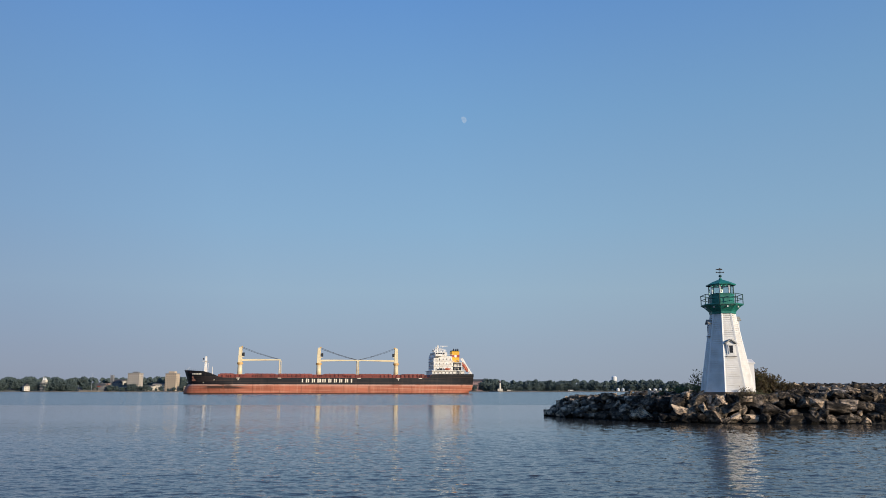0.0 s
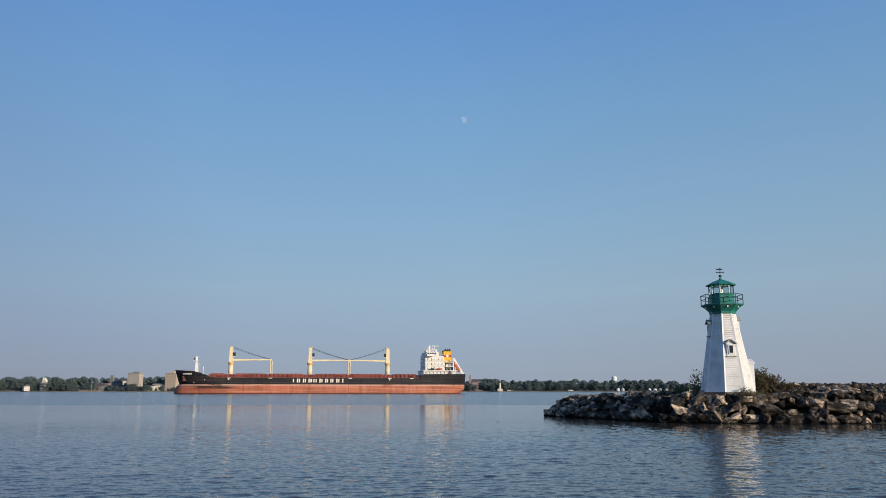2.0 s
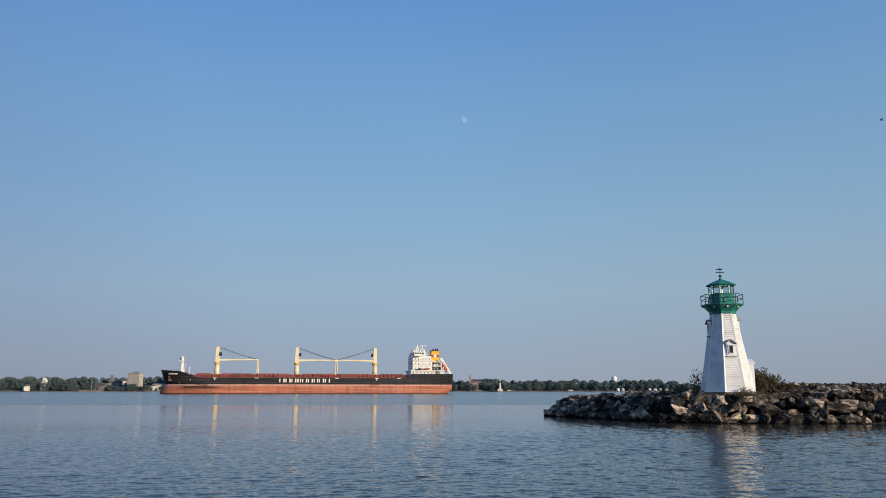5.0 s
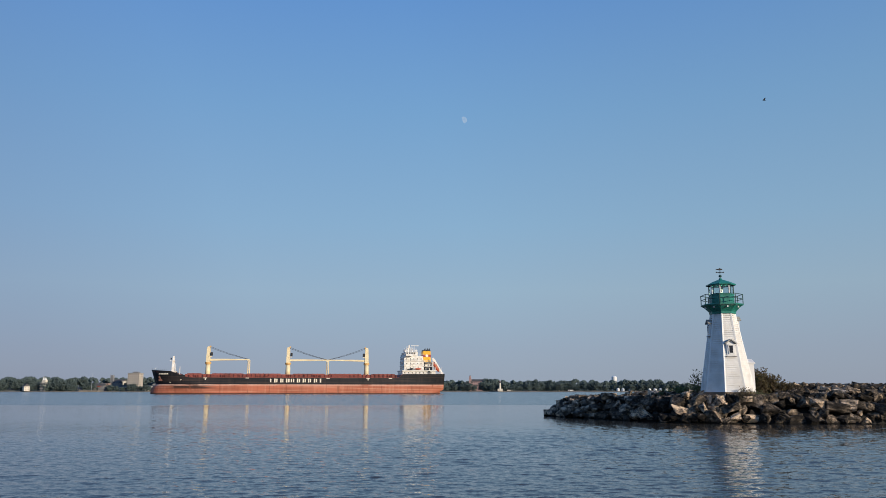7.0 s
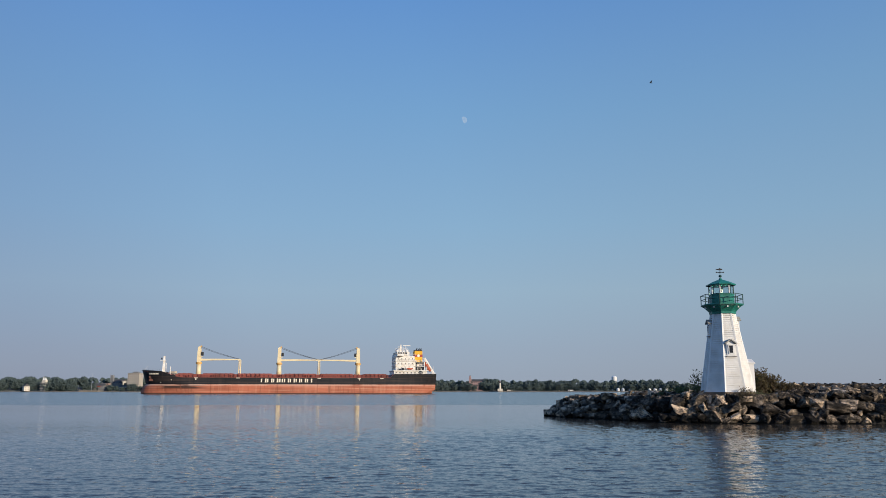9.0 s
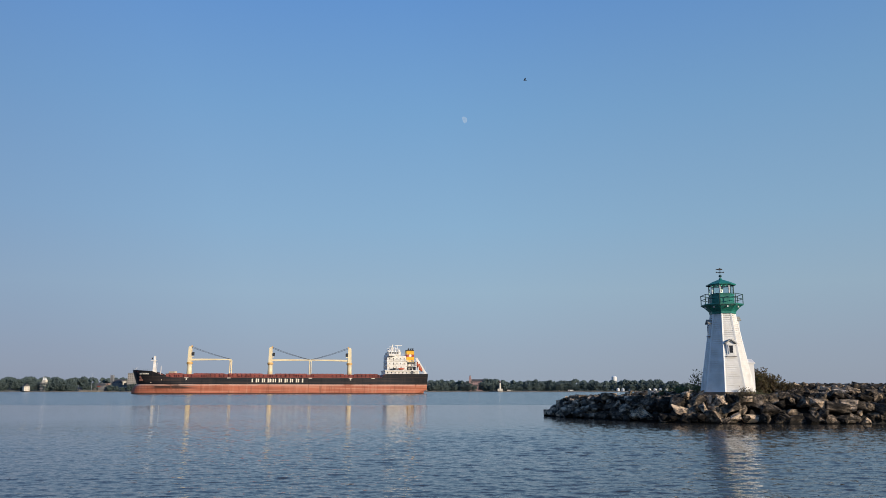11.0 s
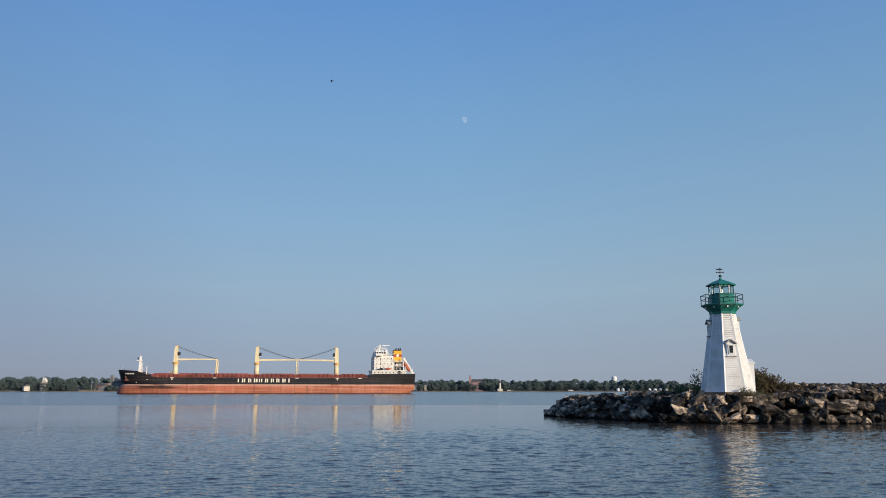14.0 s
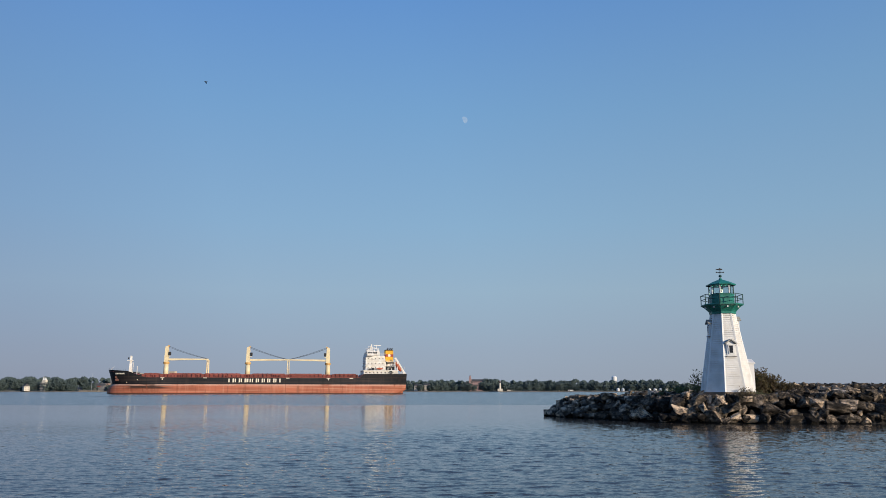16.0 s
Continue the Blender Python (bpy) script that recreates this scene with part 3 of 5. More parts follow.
def far_woods():
    """The woods behind the first trees, one mass of rounded crowns that nobody could count."""
    rng = random.Random(31)
    bm = B()
    for k in range(22):
        t, u = rng.uniform(0, 6.28), rng.uniform(-0.9, 1)
        s = math.sqrt(1 - u * u) * rng.uniform(0.5, 1.0)
        v = bmesh.ops.create_icosphere(bm, subdivisions=1, radius=rng.uniform(1.9, 3.2))["verts"]
        for q in v:
            q.co *= rng.uniform(0.72, 1.28)
        bmesh.ops.translate(bm, vec=(math.cos(t) * s * 7.5, math.sin(t) * s * 7.5, 9.5 + 6.5 * u), verts=v)
    bm.verts.index_update()
    co = np.array([v.co for v in bm.verts])
    fa = np.array([[v.index for v in f.verts] for f in bm.faces])
    bm.free()
    cos, fas, n, x = [], [], 0, -930.0
    while x < 520:
        d = rng.uniform(110, 150)
        y = shore_line(x) + d
        s = rng.uniform(0.92, 1.22) * (1 + 0.2 * noise.noise(Vector((x * 0.017, 2.0, 0)))) * (1.12 if x < -480 else 1.0) * (1 if x < 420 else max(0.45, 1 - (x - 420) / 200))
        a = rng.uniform(0, 6.28)
        rot = np.array([[math.cos(a), -math.sin(a), 0], [math.sin(a), math.cos(a), 0], [0, 0, 1]])
        cos.append((co @ rot.T) * s + np.array([x, y, land_z(x, y) - 0.5]))
        fas.append(fa + n)
        n += len(co)
        x += rng.uniform(7, 10)
    me = bpy.data.meshes.new("far_woods")
    me.from_pydata(np.concatenate(cos).tolist(), [], np.concatenate(fas).tolist())
    me.materials.append(M_HAZED_CROWN)
    tagged(new("far_woods", me), "hazy green woods behind the far town", "woods", kind="stuff")


far_woods()


def gable_roof(bm, x0, x1, y0, y1, z0, rise, over=0.5):
    ym = (y0 + y1) / 2
    a = [(x0 - over, y0 - over, z0), (x0 - over, y1 + over, z0), (x0 - over, ym, z0 + rise)]
    b = [(x1 + over, p[1], p[2]) for p in a]
    return rings(bm, [a, b])


PANES = {}


def pane_mesh(w, h):
    key = (round(w, 2), round(h, 2))
    if key not in PANES:
        bm = B()
        box(bm, -w / 2, w / 2, -0.12, 0.05, -h / 2, h / 2)
        PANES[key] = mesh_of(bm, "window")
        PANES[key].materials.append(M_PANE)
    return PANES[key]


def house(name, label, category, x, y, w, d, h, wall, cols, rows, roof="flat", turn=0.0, pw=1.4, ph=1.5, sink=0.0):
    """A far building: its walls, its roof and each window of its front and of its sunny end."""
    z = land_z(x, y) - 0.3 - sink
    ob = thing(name, label, category, pose(x, y, z, 0, 0, turn), group="buildings of the far town")
    part("wall", box(B(), -w / 2, w / 2, 0, d, 0, h), wall, ob)
    if roof == "flat":
        bm = box(B(), -w / 2 - 0.25, w / 2 + 0.25, -0.25, d + 0.25, h, h + 0.7)
        part("roof", bm, M_STONE, ob)
    else:
        part("roof", gable_roof(B(), -w / 2, w / 2, 0, d, h + 0.004, roof), M_ROOF, ob)
    me = pane_mesh(pw, ph)
    for r in range(rows):
        zz = h * (r + 0.55) / rows
        for c in range(cols):
            part("window", me, M_PANE, ob, m=pose(-w / 2 + w * (c + 0.5) / cols, 0, zz))
        for c in range(max(1, int(cols * d / w))):
            part("window", me, M_PANE, ob, m=pose(w / 2, d * (c + 0.5) / max(1, int(cols * d / w)), zz, 0, 0, 90))
    return ob


def town():
    # two apartment towers
    a = house("apartment_building", "tan brick apartment tower with rows of windows", "apartment building", -605, 1520, 25, 14, 34, M_TAN, 6, 9, turn=-12, pw=1.9, ph=1.7)
    part("penthouse", box(B(), -5, 7, 4, 11, 34.6, 37.4), M_STONE, a)
    b = house("apartment_building", "peach brick apartment tower with a stepped rooftop", "apartment building", -534, 1525, 23, 14, 33.5, M_PEACH, 6, 9, turn=-12, pw=1.7, ph=1.5)
    part("penthouse", box(B(), -6, 6, 3, 12, 34.1, 38), M_PEACH, b)
    house("long_building", "long low pale building with a dark roof", "building", -556, 1535, 34, 12, 12, M_PALE, 9, 3, roof=3, turn=-6)
    house("long_building", "low pale brick building beside an apartment tower", "building", -497, 1515, 14, 10, 9, M_PEACH, 4, 2, turn=-6)
    house("shop_building", "low pale waterfront building with a dark roof", "building", -634, 1550, 22, 10, 7, M_PALE, 6, 1, roof=2.5, turn=-8)
    house("long_building", "long pale building with a grey roof on the rise", "building", -665, 1592, 25, 12, 17, M_PALE, 7, 4, roof=3, turn=-6)
    house("shop_building", "low red brick waterfront building", "building", -664, 1528, 16, 10, 14, M_BRICK, 4, 3, turn=-8)
    house("shop_building", "low tan waterfront building", "building", -575, 1528, 16, 8, 9, M_PALE, 4, 1, roof=2.0, turn=-8)
    house("gabled_house", "pale gabled house on the far bank", "house", -812, 1508, 15, 10, 9, M_PALE, 3, 2, roof=5.5, turn=-50)
    house("gabled_house", "small pale house under dark trees", "house", -688, 1506, 8, 7, 6, M_STONE, 2, 2, roof=3, turn=-30)
    for k, (x, w, h, wall) in enumerate(((-826, 6, 3.5, M_PALE), (-752, 7, 3, M_TAN), (-704, 7, 4, M_TAN),
                                         (-648, 8, 5, M_WHITE), (-618, 7, 4, M_STONE))):
        house("waterfront_house", "small " + ("white" if wall is M_WHITE else "pale") + " waterfront house on the far bank", "house", x, shore_line(x) + 13 + k % 3 * 2, w, 6, h, wall, 2, 1, roof=1.6 + k % 2, turn=-10 + k % 4 * 7, pw=1.1, ph=1.2)
    # dark waterfront inn with a red sign and a white awning
    n = house("waterfront_inn", "dark waterfront inn with a red sign and white awning", "building", -672, 1516, 26, 10, 10.5, M_STONE, 5, 2, roof=4, turn=-8)
    part("sign_board", box(B(), 0, 6.5, -0.5, -0.2, 8.4, 9.8), M_REDBAND, n, "red sign board")
    part("awning", rings(B(), [[(-15.5, -2.5, 3), (-13.2, -2.5, 3), (-11.5, -2.5, 11.5), (-13.0, -2.5, 11.5)], [(-15.5, -1.9, 3), (-13.2, -1.9, 3), (-11.5, -1.9, 11.5), (-13.0, -1.9, 11.5)]]), M_WHITE, n, "white awning")
    # church with a grey square tower
    c = house("church", "grey stone church with a tall square tower", "church", -657, 1560, 18, 12, 14, M_STONE, 3, 1, roof=5, turn=-10)
    part("tower", box(B(), -11, -5.5, 0, 5.5, 0, 29), M_STONE, c)
    for dx in (-10.6, -6.0):
        part("pinnacle", rod(B(), (dx, 0.6, 29), (dx, 0.6, 32.5), 0.55, 0.1, 6), M_STONE, c)
    # town hall with a pale domed belfry
    t = house("belfry_building", "brown building with a white two-peaked belfry", "building", -773, 1505, 11, 10, 15, M_STONE, 3, 3, turn=-15, pw=2.2, ph=2.4)
    part("belfry", box(B(), -4.2, 4.2, 1, 8, 15.7, 21.5, 0.4), M_PALE, t, "cream belfry")
    for z in (5.0, 10.0, 15.2):
        part("balcony", box(B(), -6.6, 6.6, -1.6, 0.2, z, z + 0.6), M_PALE, t, "pale balcony")
    part("peak", rod(B(), (-2.6, 4, 21.4), (-2.6, 4, 27.5), 1.7, 0.5, 10), M_WHITE, t, "white painted peak")
    part("peak", rod(B(), (2.0, 4, 21.4), (2.0, 4, 26), 2.0, 0.7, 10), M_WHITE, t, "white painted peak")
    # round pavilion
    p = thing("pavilion", "small open pavilion with a grey conical roof", "pavilion", pose(-719, 1507, land_z(-719, 1507)))
    part("roof", rod(B(), (0, 0, 4.2), (0, 0, 8.5), 5.2, 0.3, 10), M_STONE, p)
    for k in range(8):
        q = k * math.pi / 4
        part("post", rod(B(), (4.2 * math.cos(q), 4.2 * math.sin(q), -0.3), (4.2 * math.cos(q), 4.2 * math.sin(q), 4.4), 0.2), M_TRUNK, p)
    # flagpole on a quay
    fp = thing("flagpole", "tall pale grey flagpole at the waterfront", "flagpole", pose(-675, 1497, 1.0))
    part("pole", rod(B(), (0, 0, 0), (0, 0, 33), 0.26, 0.1), M_GREYT, fp)
    q = new("quay", mesh_of(box(B(), -692, -656, 1482, 1500, -2, 1.9, 0.2), "quay"))
    q.data.materials.append(M_BANK)
    tagged(q, "low pale concrete quay at the far waterfront", "quay", kind="structure")
    # brick building with a clock tower, across the bay
    s = house("brick_hall", "long red brick hall with a tall tower and dark roof", "building", 66, 1545, 26, 12, 18, M_HAZED_ROSE, 7, 4, roof=4.5, turn=-8)
    part("tower", box(B(), -14.6, -9.9, -1, 3.5, 0, 24.5), M_HAZED_ROSE, s)
    part("belfry", box(B(), -13.9, -10.6, -0.4, 2.9, 24.5, 28.5, 0.2), M_HAZED_ROSE, s)
    part("annex", box(B(), -21, -14.7, 1, 9, 0, 16), M_HAZED_ROSE, s)
    part("spire", rod(B(), (-12.2, 1.3, 28.4), (-12.2, 1.3, 31.5), 1.9, 0.3, 8), M_STONE, s)
    house("gabled_house", "pale house between the trees of the far bank", "house", -50, 1520, 13, 9, 10, M_PALE, 3, 2, roof=3, turn=-20)
    house("gabled_house", "pale house between the trees of the far bank", "house", -33, 1530, 10, 8, 11, M_PALE, 3, 2, roof=3, turn=-20)
    # far lighthouse
    l = thing("far_lighthouse", "small white lighthouse on the far shore", "lighthouse", pose(108, 1478, 0.6))
    part("tower", rod(B(), (0, 0, 0), (0, 0, 15), 2.4, 1.6, 8), M_PALE, l)
    part("lantern", rod(B(), (0, 0, 15), (0, 0, 18), 1.6, 1.5, 8), M_ROOF, l)
    part("roof", rod(B(), (0, 0, 18), (0, 0, 19.4), 2.0, 0.2, 8), M_BRICK, l)
    part("cottage", box(B(), -4.5, 5, -2, 5, -0.5, 4.5), M_PALE, l)
    house("boathouse", "low pale boathouse at the water's edge", "boathouse", 128, shore_line(128) + 9, 11, 6, 2.6, M_PALE, 3, 1, roof=1.3)
    house("boathouse", "low pale boathouse at the water's edge", "boathouse", 221, shore_line(221) + 9, 7, 6, 4, M_PALE, 2, 1, roof=2.3)
    house("boathouse", "low white boathouse at the water's edge", "boathouse", 243, shore_line(243) + 9, 9, 6, 2.6, M_WHITE, 2, 1, roof=1.0)
    # water tower on the rise
    w = thing("water_tower", "white cylindrical water tower above the trees", "water tower", pose(352, 1600, land_z(352, 1600) - 0.3))
    part("tank", rod(B(), (0, 0, 18.5), (0, 0, 26), 5.4, 5.4, 20), M_WHITE, w)
    part("cap", rod(B(), (0, 0, 26), (0, 0, 28.2), 5.4, 2.0, 20), M_WHITE, w)
    for k in range(6):
        u = k * math.pi / 3
        part("leg", rod(B(), (4.6 * math.cos(u), 4.6 * math.sin(u), 0), (4.6 * math.cos(u), 4.6 * math.sin(u), 19.2), 0.3), M_WHITE, w)
    # domed storage tanks by the water
    for x, white in ((327, 1), (336, 0), (350, 0), (385, 1), (395, 1), (404, 0), (414, 1)):
        g = thing("storage_tank", ("white" if white else "grey") + " domed storage tank on the far shore", "tank", pose(x, shore_line(x) + 8, 0.2), group="domed tanks")
        m = M_WHITE if white else M_GREYT
        part("shell", rod(B(), (0, 0, -0.5), (0, 0, 4.0), 3.0, 3.0, 18), m, g)
        part("dome", ball(B(), (0, 0, 4.0), 3.0, 2, (1, 1, 0.75)), m, g, smooth=True)


town()
for ob in set(bpy.data.objects) - BEFORE_SHORE:
    if ob.parent is None:
        ob.matrix_basis = EYE_SCALED @ ob.matrix_basis


# ---- cargo ship: its own space has the bow at +x, port at +y, the waterline at z = 0 ----
def sheer(x):
    pts = ((-95, 12.9), (-64.5, 12.6), (-63.8, 10.1), (66.5, 10.1), (70.0, 10.9), (76.5, 13.9), (92.5, 15.0))
    for (a, za), (b, zb) in zip(pts, pts[1:]):
        if x <= b:
            return za + (zb - za) * max(0, (x - a)) / (b - a)
    return pts[-1][1]


def stem(z):
    bulb = 3.2 * math.sqrt(max(0.0, 1 - ((z - 0.6) / 5.0) ** 2))
    return 88.6 + 3.3 * max(0, z - 5) / 9.9 + bulb


def stern(z):
    return -94.4 if z > 2.5 else -94.4 + (2.5 - z) * 2.4


def beam(x, z):
    """Half breadth of the hull at a length and a height."""
    up = min(1, max(0, z / 12.0))
    xs, xe = 52 + 18 * up, stem(z)
    f = 1.0
    if x > xs:
        t = min(1, (x - xs) / (xe - xs))
        f = max(0.0, 1 - t ** (1.9 + 0.9 * up)) ** 0.62
    if x < -62:
        t = (-62 - x) / 32.4
        f *= 1 - (0.62 - 0.50 * up) * t * t
    return 11.85 * f


def hull_grid(zs_of, levels, n=72):
    bm = B()
    sides = []
    for sgn in (1, -1):
        cols = []
        for i in range(n + 1):
            u = i / n
            col = []
            for k in range(levels + 1):
                x = -94.4 + 184.0 * u
                z = zs_of(x, k / levels)
                x = stern(z) + (stem(z) - stern(z)) * u
                col.append(bm.verts.new((x, sgn * (beam(x, z) + (0.02 if i < n else 0.0)), z)))
            cols.append(col)
        for a, b in zip(cols, cols[1:]):
            for k in range(levels):
                bm.faces.new((a[k], b[k], b[k + 1], a[k + 1]))
        sides.append(cols)
    for k in range(levels):
        p, s = sides[0][0], sides[1][0]
        bm.faces.new((p[k], p[k + 1], s[k + 1], s[k]))
    bmesh.ops.remove_doubles(bm, verts=bm.verts, dist=0.03)
    return bm


def crane(ship, x, way):
    """A deck crane with its jib laid flat along the ship, towards way."""
    ped = part("deck_crane", rod(B(), (x, 0, 9.8), (x, 0, 19.0), 1.7, 1.4, 16), M_CREAM, ship, "cream deck crane with its jib lowered", True)
    part("collar", rod(B(), (x, 0, 18.7), (x, 0, 19.9), 1.9, 1.9, 16), M_BUFF, ped, "orange-buff slewing collar")
    bm = rings(B(), [[(x + sx * a, sy * b, z) for sx, sy in ((-1, -1), (1, -1), (1, 1), (-1, 1))] for z, a, b in ((19.9, 1.3, 1.5), (27.0, 1.1, 1.3), (29.3, 1.0, 1.1), (29.9, 0.55, 0.8))])
    part("tower", bm, M_CREAM, ped)
    part("sheave", rod(B(), (x + way * 0.9, -0.9, 29.9), (x + way * 0.9, 0.9, 29.9), 0.55, 0.55, 12), M_BUFF, ped)
    part("cab", box(B(), x + way * 2.0 - 0.7, x + way * 2.0 + 0.7, 0.6, 2.1, 24.0, 26.2, 0.2), M_IRON, ped, "dark glazed operator's cab")
    part("cab_bracket", box(B(), x + way * 1.2 - 1.0, x + way * 1.2 + 1.2, 0.7, 1.6, 23.3, 23.7), M_CREAM, ped)
    a, b = x + way * 1.2, x + way * 25.6
    for sy in (-0.75, 0.75):
        bm = rings(B(), [[(u, sy + dy, z + dz) for dy, dz in ((-0.28, -h), (0.28, -h), (0.28, h), (-0.28, h))] for u, z, h in ((a, 21.4, 0.6), (a + way * 9, 21.6, 0.5), (b, 21.7, 0.32))])
        part("jib_beam", bm, M_CREAM, ped)
    for k in range(1, 8):
        u = a + (b - a) * k / 7.2
        part("jib_brace", box(B(), u - 0.2, u + 0.2, -0.5, 0.5, 21.4, 21.8), M_CREAM, ped)
    for dz, end in ((0.2, b), (-0.5, b - way * 0.9)):
        for sy in (-0.5, 0.5):
            p0, p1 = Vector((x + way * 0.9, sy, 29.7 + dz)), Vector((end, sy, 21.95))
            bm = B()
            mid = (p0 + p1) / 2 - Vector((0, 0, 1.1))
            pts = [(p0 * (1 - t) ** 2 + mid * 2 * t * (1 - t) + p1 * t * t) for t in (0, 0.25, 0.5, 0.75, 1)]
            for q, r in zip(pts, pts[1:]):
                rod(bm, q, r, 0.085, 0.085, 5)
            part("hoist_cable", bm, M_WIRE, ped)
    return ped


def cargo_ship():
    ship = thing("cargo_ship", "long black and red bulk carrier with three cream cranes", "cargo ship", pose(-74.07, 511.41, 0, 0, 0, 191.5))
    part("hull_bottom", hull_grid(lambda x, k: -3.0 + 8.85 * k, 8), M_RED, ship, "faded red lower hull with rust streaks", True)
    part("hull_topside", hull_grid(lambda x, k: 5.85 + (sheer(x) - 5.85) * k, 6), M_BLACK, ship, "black upper hull", True)
    part("rudder", box(B(), -93.4, -89.2, -0.45, 0.45, -3, 3.4, 0.15), M_RED, ship)
    # decks
    for name, x0, x1, drop in (("main_deck", -64, 72, 0.25), ("poop_deck", -94.3, -64, 0.25), ("forecastle_deck", 75.0, 90.0, 1.0)):
        row = []
        for i in range(25):
            x = x0 + (x1 - x0) * i / 24
            z = (sheer(x) if name != "main_deck" else 10.6) - drop
            w = max(0.05, beam(x, z) - 0.12)
            row.append([(x, -w, z), (x, w, z), (x, w, z - 0.3), (x, -w, z - 0.3)])
        part(name, rings(B(), row), M_OXIDE, ship)
    # hatches
    for x0, x1 in ((61.5, 69), (36, 54), (12.5, 33), (-15.5, 4), (-39, -19), (-61, -47.5)):
        part("hatch_coaming", box(B(), x0, x1, -8.6, 8.6, 10.3, 11.9), M_OXIDE, ship, "red hatch coaming")
        bm = box(B(), x0 - 0.3, x1 + 0.3, -8.9, 8.9, 11.9, 12.7, 0.15)
        k = x0 + 1.5
        while k < x1:
            box(bm, k - 0.12, k + 0.12, -8.98, 8.98, 11.75, 12.85)
            k += 3.0
        part("hatch_cover", bm, M_OXIDE, ship)
        bm = B()
        k = x0 + 0.8
        while k < x1:
            box(bm, k - 0.15, k + 0.15, 8.5, 9.3, 10.3, 12.0)
            k += 1.9
        part("coaming_stays", bm, M_OXIDE, ship)
    for sgn in (1, -1):
        part("side_coaming", box(B(), -62.5, 70.5, sgn * 9.5 - 0.2, sgn * 9.5 + 0.2, 10.3, 12.2), M_OXIDE, ship)
        bm = B()
        x = -62.0
        while x < 70:
            box(bm, x - 0.25, x + 0.25, sgn * 10.1 - 0.45, sgn * 10.1 + 0.45, 10.3, 12.0 + 0.5 * (int(x * 3) % 2))
            x += 2.7
        part("deck_brackets", bm, M_OXIDE, ship)
    # rail along the main deck's port and starboard edges
    for sgn in (1, -1):
        bm = B()
        x = -62.0
        while x < 70:
            rod(bm, (x, sgn * 11.6, 10.3), (x, sgn * 11.6, 11.7), 0.06, 0.06, 4)
            x += 2.2
        for z in (11.0, 11.7):
            rod(bm, (-62, sgn * 11.6, z), (70, sgn * 11.6, z), 0.05, 0.05, 4)
        part("deck_rail", bm, M_OXIDE, ship)
    random.seed(3)
    for k in range(22):
        x = random.uniform(-60, 68)
        h = random.uniform(0.7, 1.7)
        part("deck_vent", rod(B(), (x, 10.4, 10.3), (x, 10.4, 10.4 + h), 0.35, 0.45, 8), M_OXIDE, ship)
    for x0, x1 in ((-31, -20), (51, 55)):
        part("deck_locker", box(B(), x0, x1, 9.4, 10.6, 10.3, 11.9, 0.1), M_OXIDE, ship)
    # cranes and the crutches that carry their jibs
    for x, way in ((57.9, -1), (7.75, -1), (-43.4, 1)):
        crane(ship, x, way)
    for x in (32.6, -17.8):
        c = part("jib_crutch", box(B(), x - 0.9, x + 0.9, -1.6, 1.6, 20.7, 21.15), M_CREAM, ship, "cream jib rest on slim posts")
        for dx, dy in ((-0.6, -1.3), (0.6, -1.3), (-0.6, 1.3), (0.6, 1.3)):
            part("post", rod(B(), (x + dx, dy, 10.2), (x + dx * 0.8, dy, 20.8), 0.32, 0.26, 8), M_CREAM, c)
        part("cross_bar", box(B(), x - 0.7, x + 0.7, -1.3, 1.3, 15.2, 15.5), M_CREAM, c)
    # foremast, mast light, bulwark rails forward
    fm = part("foremast", rings(B(), [[(79 + sx * a, sy * a, z) for sx, sy in ((-1, -1), (1, -1), (1, 1), (-1, 1))] for z, a in ((12.2, 0.95), (15.5, 0.85), (19, 0.7), (23.6, 0.5))]), M_SHIPW, ship, "white foremast with a lookout platform")
    part("platform", box(B(), 77.6, 81.2, -1.2, 1.2, 20.4, 20.7), M_SHIPW, fm)
    part("mast_light", box(B(), 80.2, 80.9, -0.3, 0.3, 21.4, 22.5), M_IRON, fm)
    part("ladder", box(B(), 77.5, 77.7, -0.3, 0.3, 12.2, 19.4), M_SHIPW, fm)
    part("vent_post", rod(B(), (74.6, 3, 12.0), (74.6, 3, 17.0), 0.25, 0.2, 8), M_SHIPW, ship)
    bm = B()
    for i in range(9):
        x = 80 + i * 1.35
        y = beam(x, sheer(x)) - 0.15
        rod(bm, (x, y, sheer(x) - 0.1), (x, y, sheer(x) + 0.9), 0.05, 0.05, 4)
    part("bow_rail", bm, M_WIRE, ship)
    part("jackstaff", rod(B(), (90.8, 0, 14.4), (88.6, 0, 17.0), 0.08, 0.05, 5), M_SHIPW, ship)
    for k in range(2):
        part("windlass", rod(B(), (84, -3 + 6 * k, 13.5), (84, -1.5 + 6 * k, 13.5), 0.6, 0.6, 12), M_IRON, ship)
    # marks on the port side
    x = 18.7
    for w in (3.6, 3.5, 3.2, 1.7, 1.1, 3.4, 3.4, 3.0, 3.6, 3.5):
        wide = w > 2
        part("mark_bar", box(B(), x - (0.24 * w if wide else 0.7 * w), x - 0.02 * w, 11.8, 11.93, 7.2, 9.4), M_LETTER, ship, "cream painted bar on the black hull")
        if wide:
            part("mark_bar", box(B(), x - 0.98 * w, x - 0.72 * w, 11.8, 11.93, 7.1, 9.5), M_LETTER, ship, "cream painted bar on the black hull")
        x -= w + 0.24
    for x0, x1, z in ((80.4, 86.4, 12.3),):
        for k in range(6):
            a = x0 + (x1 - x0) * k / 6
            y = beam(a + 0.4, z)
            d = (beam(a + 0.85, z) - y) / 0.45
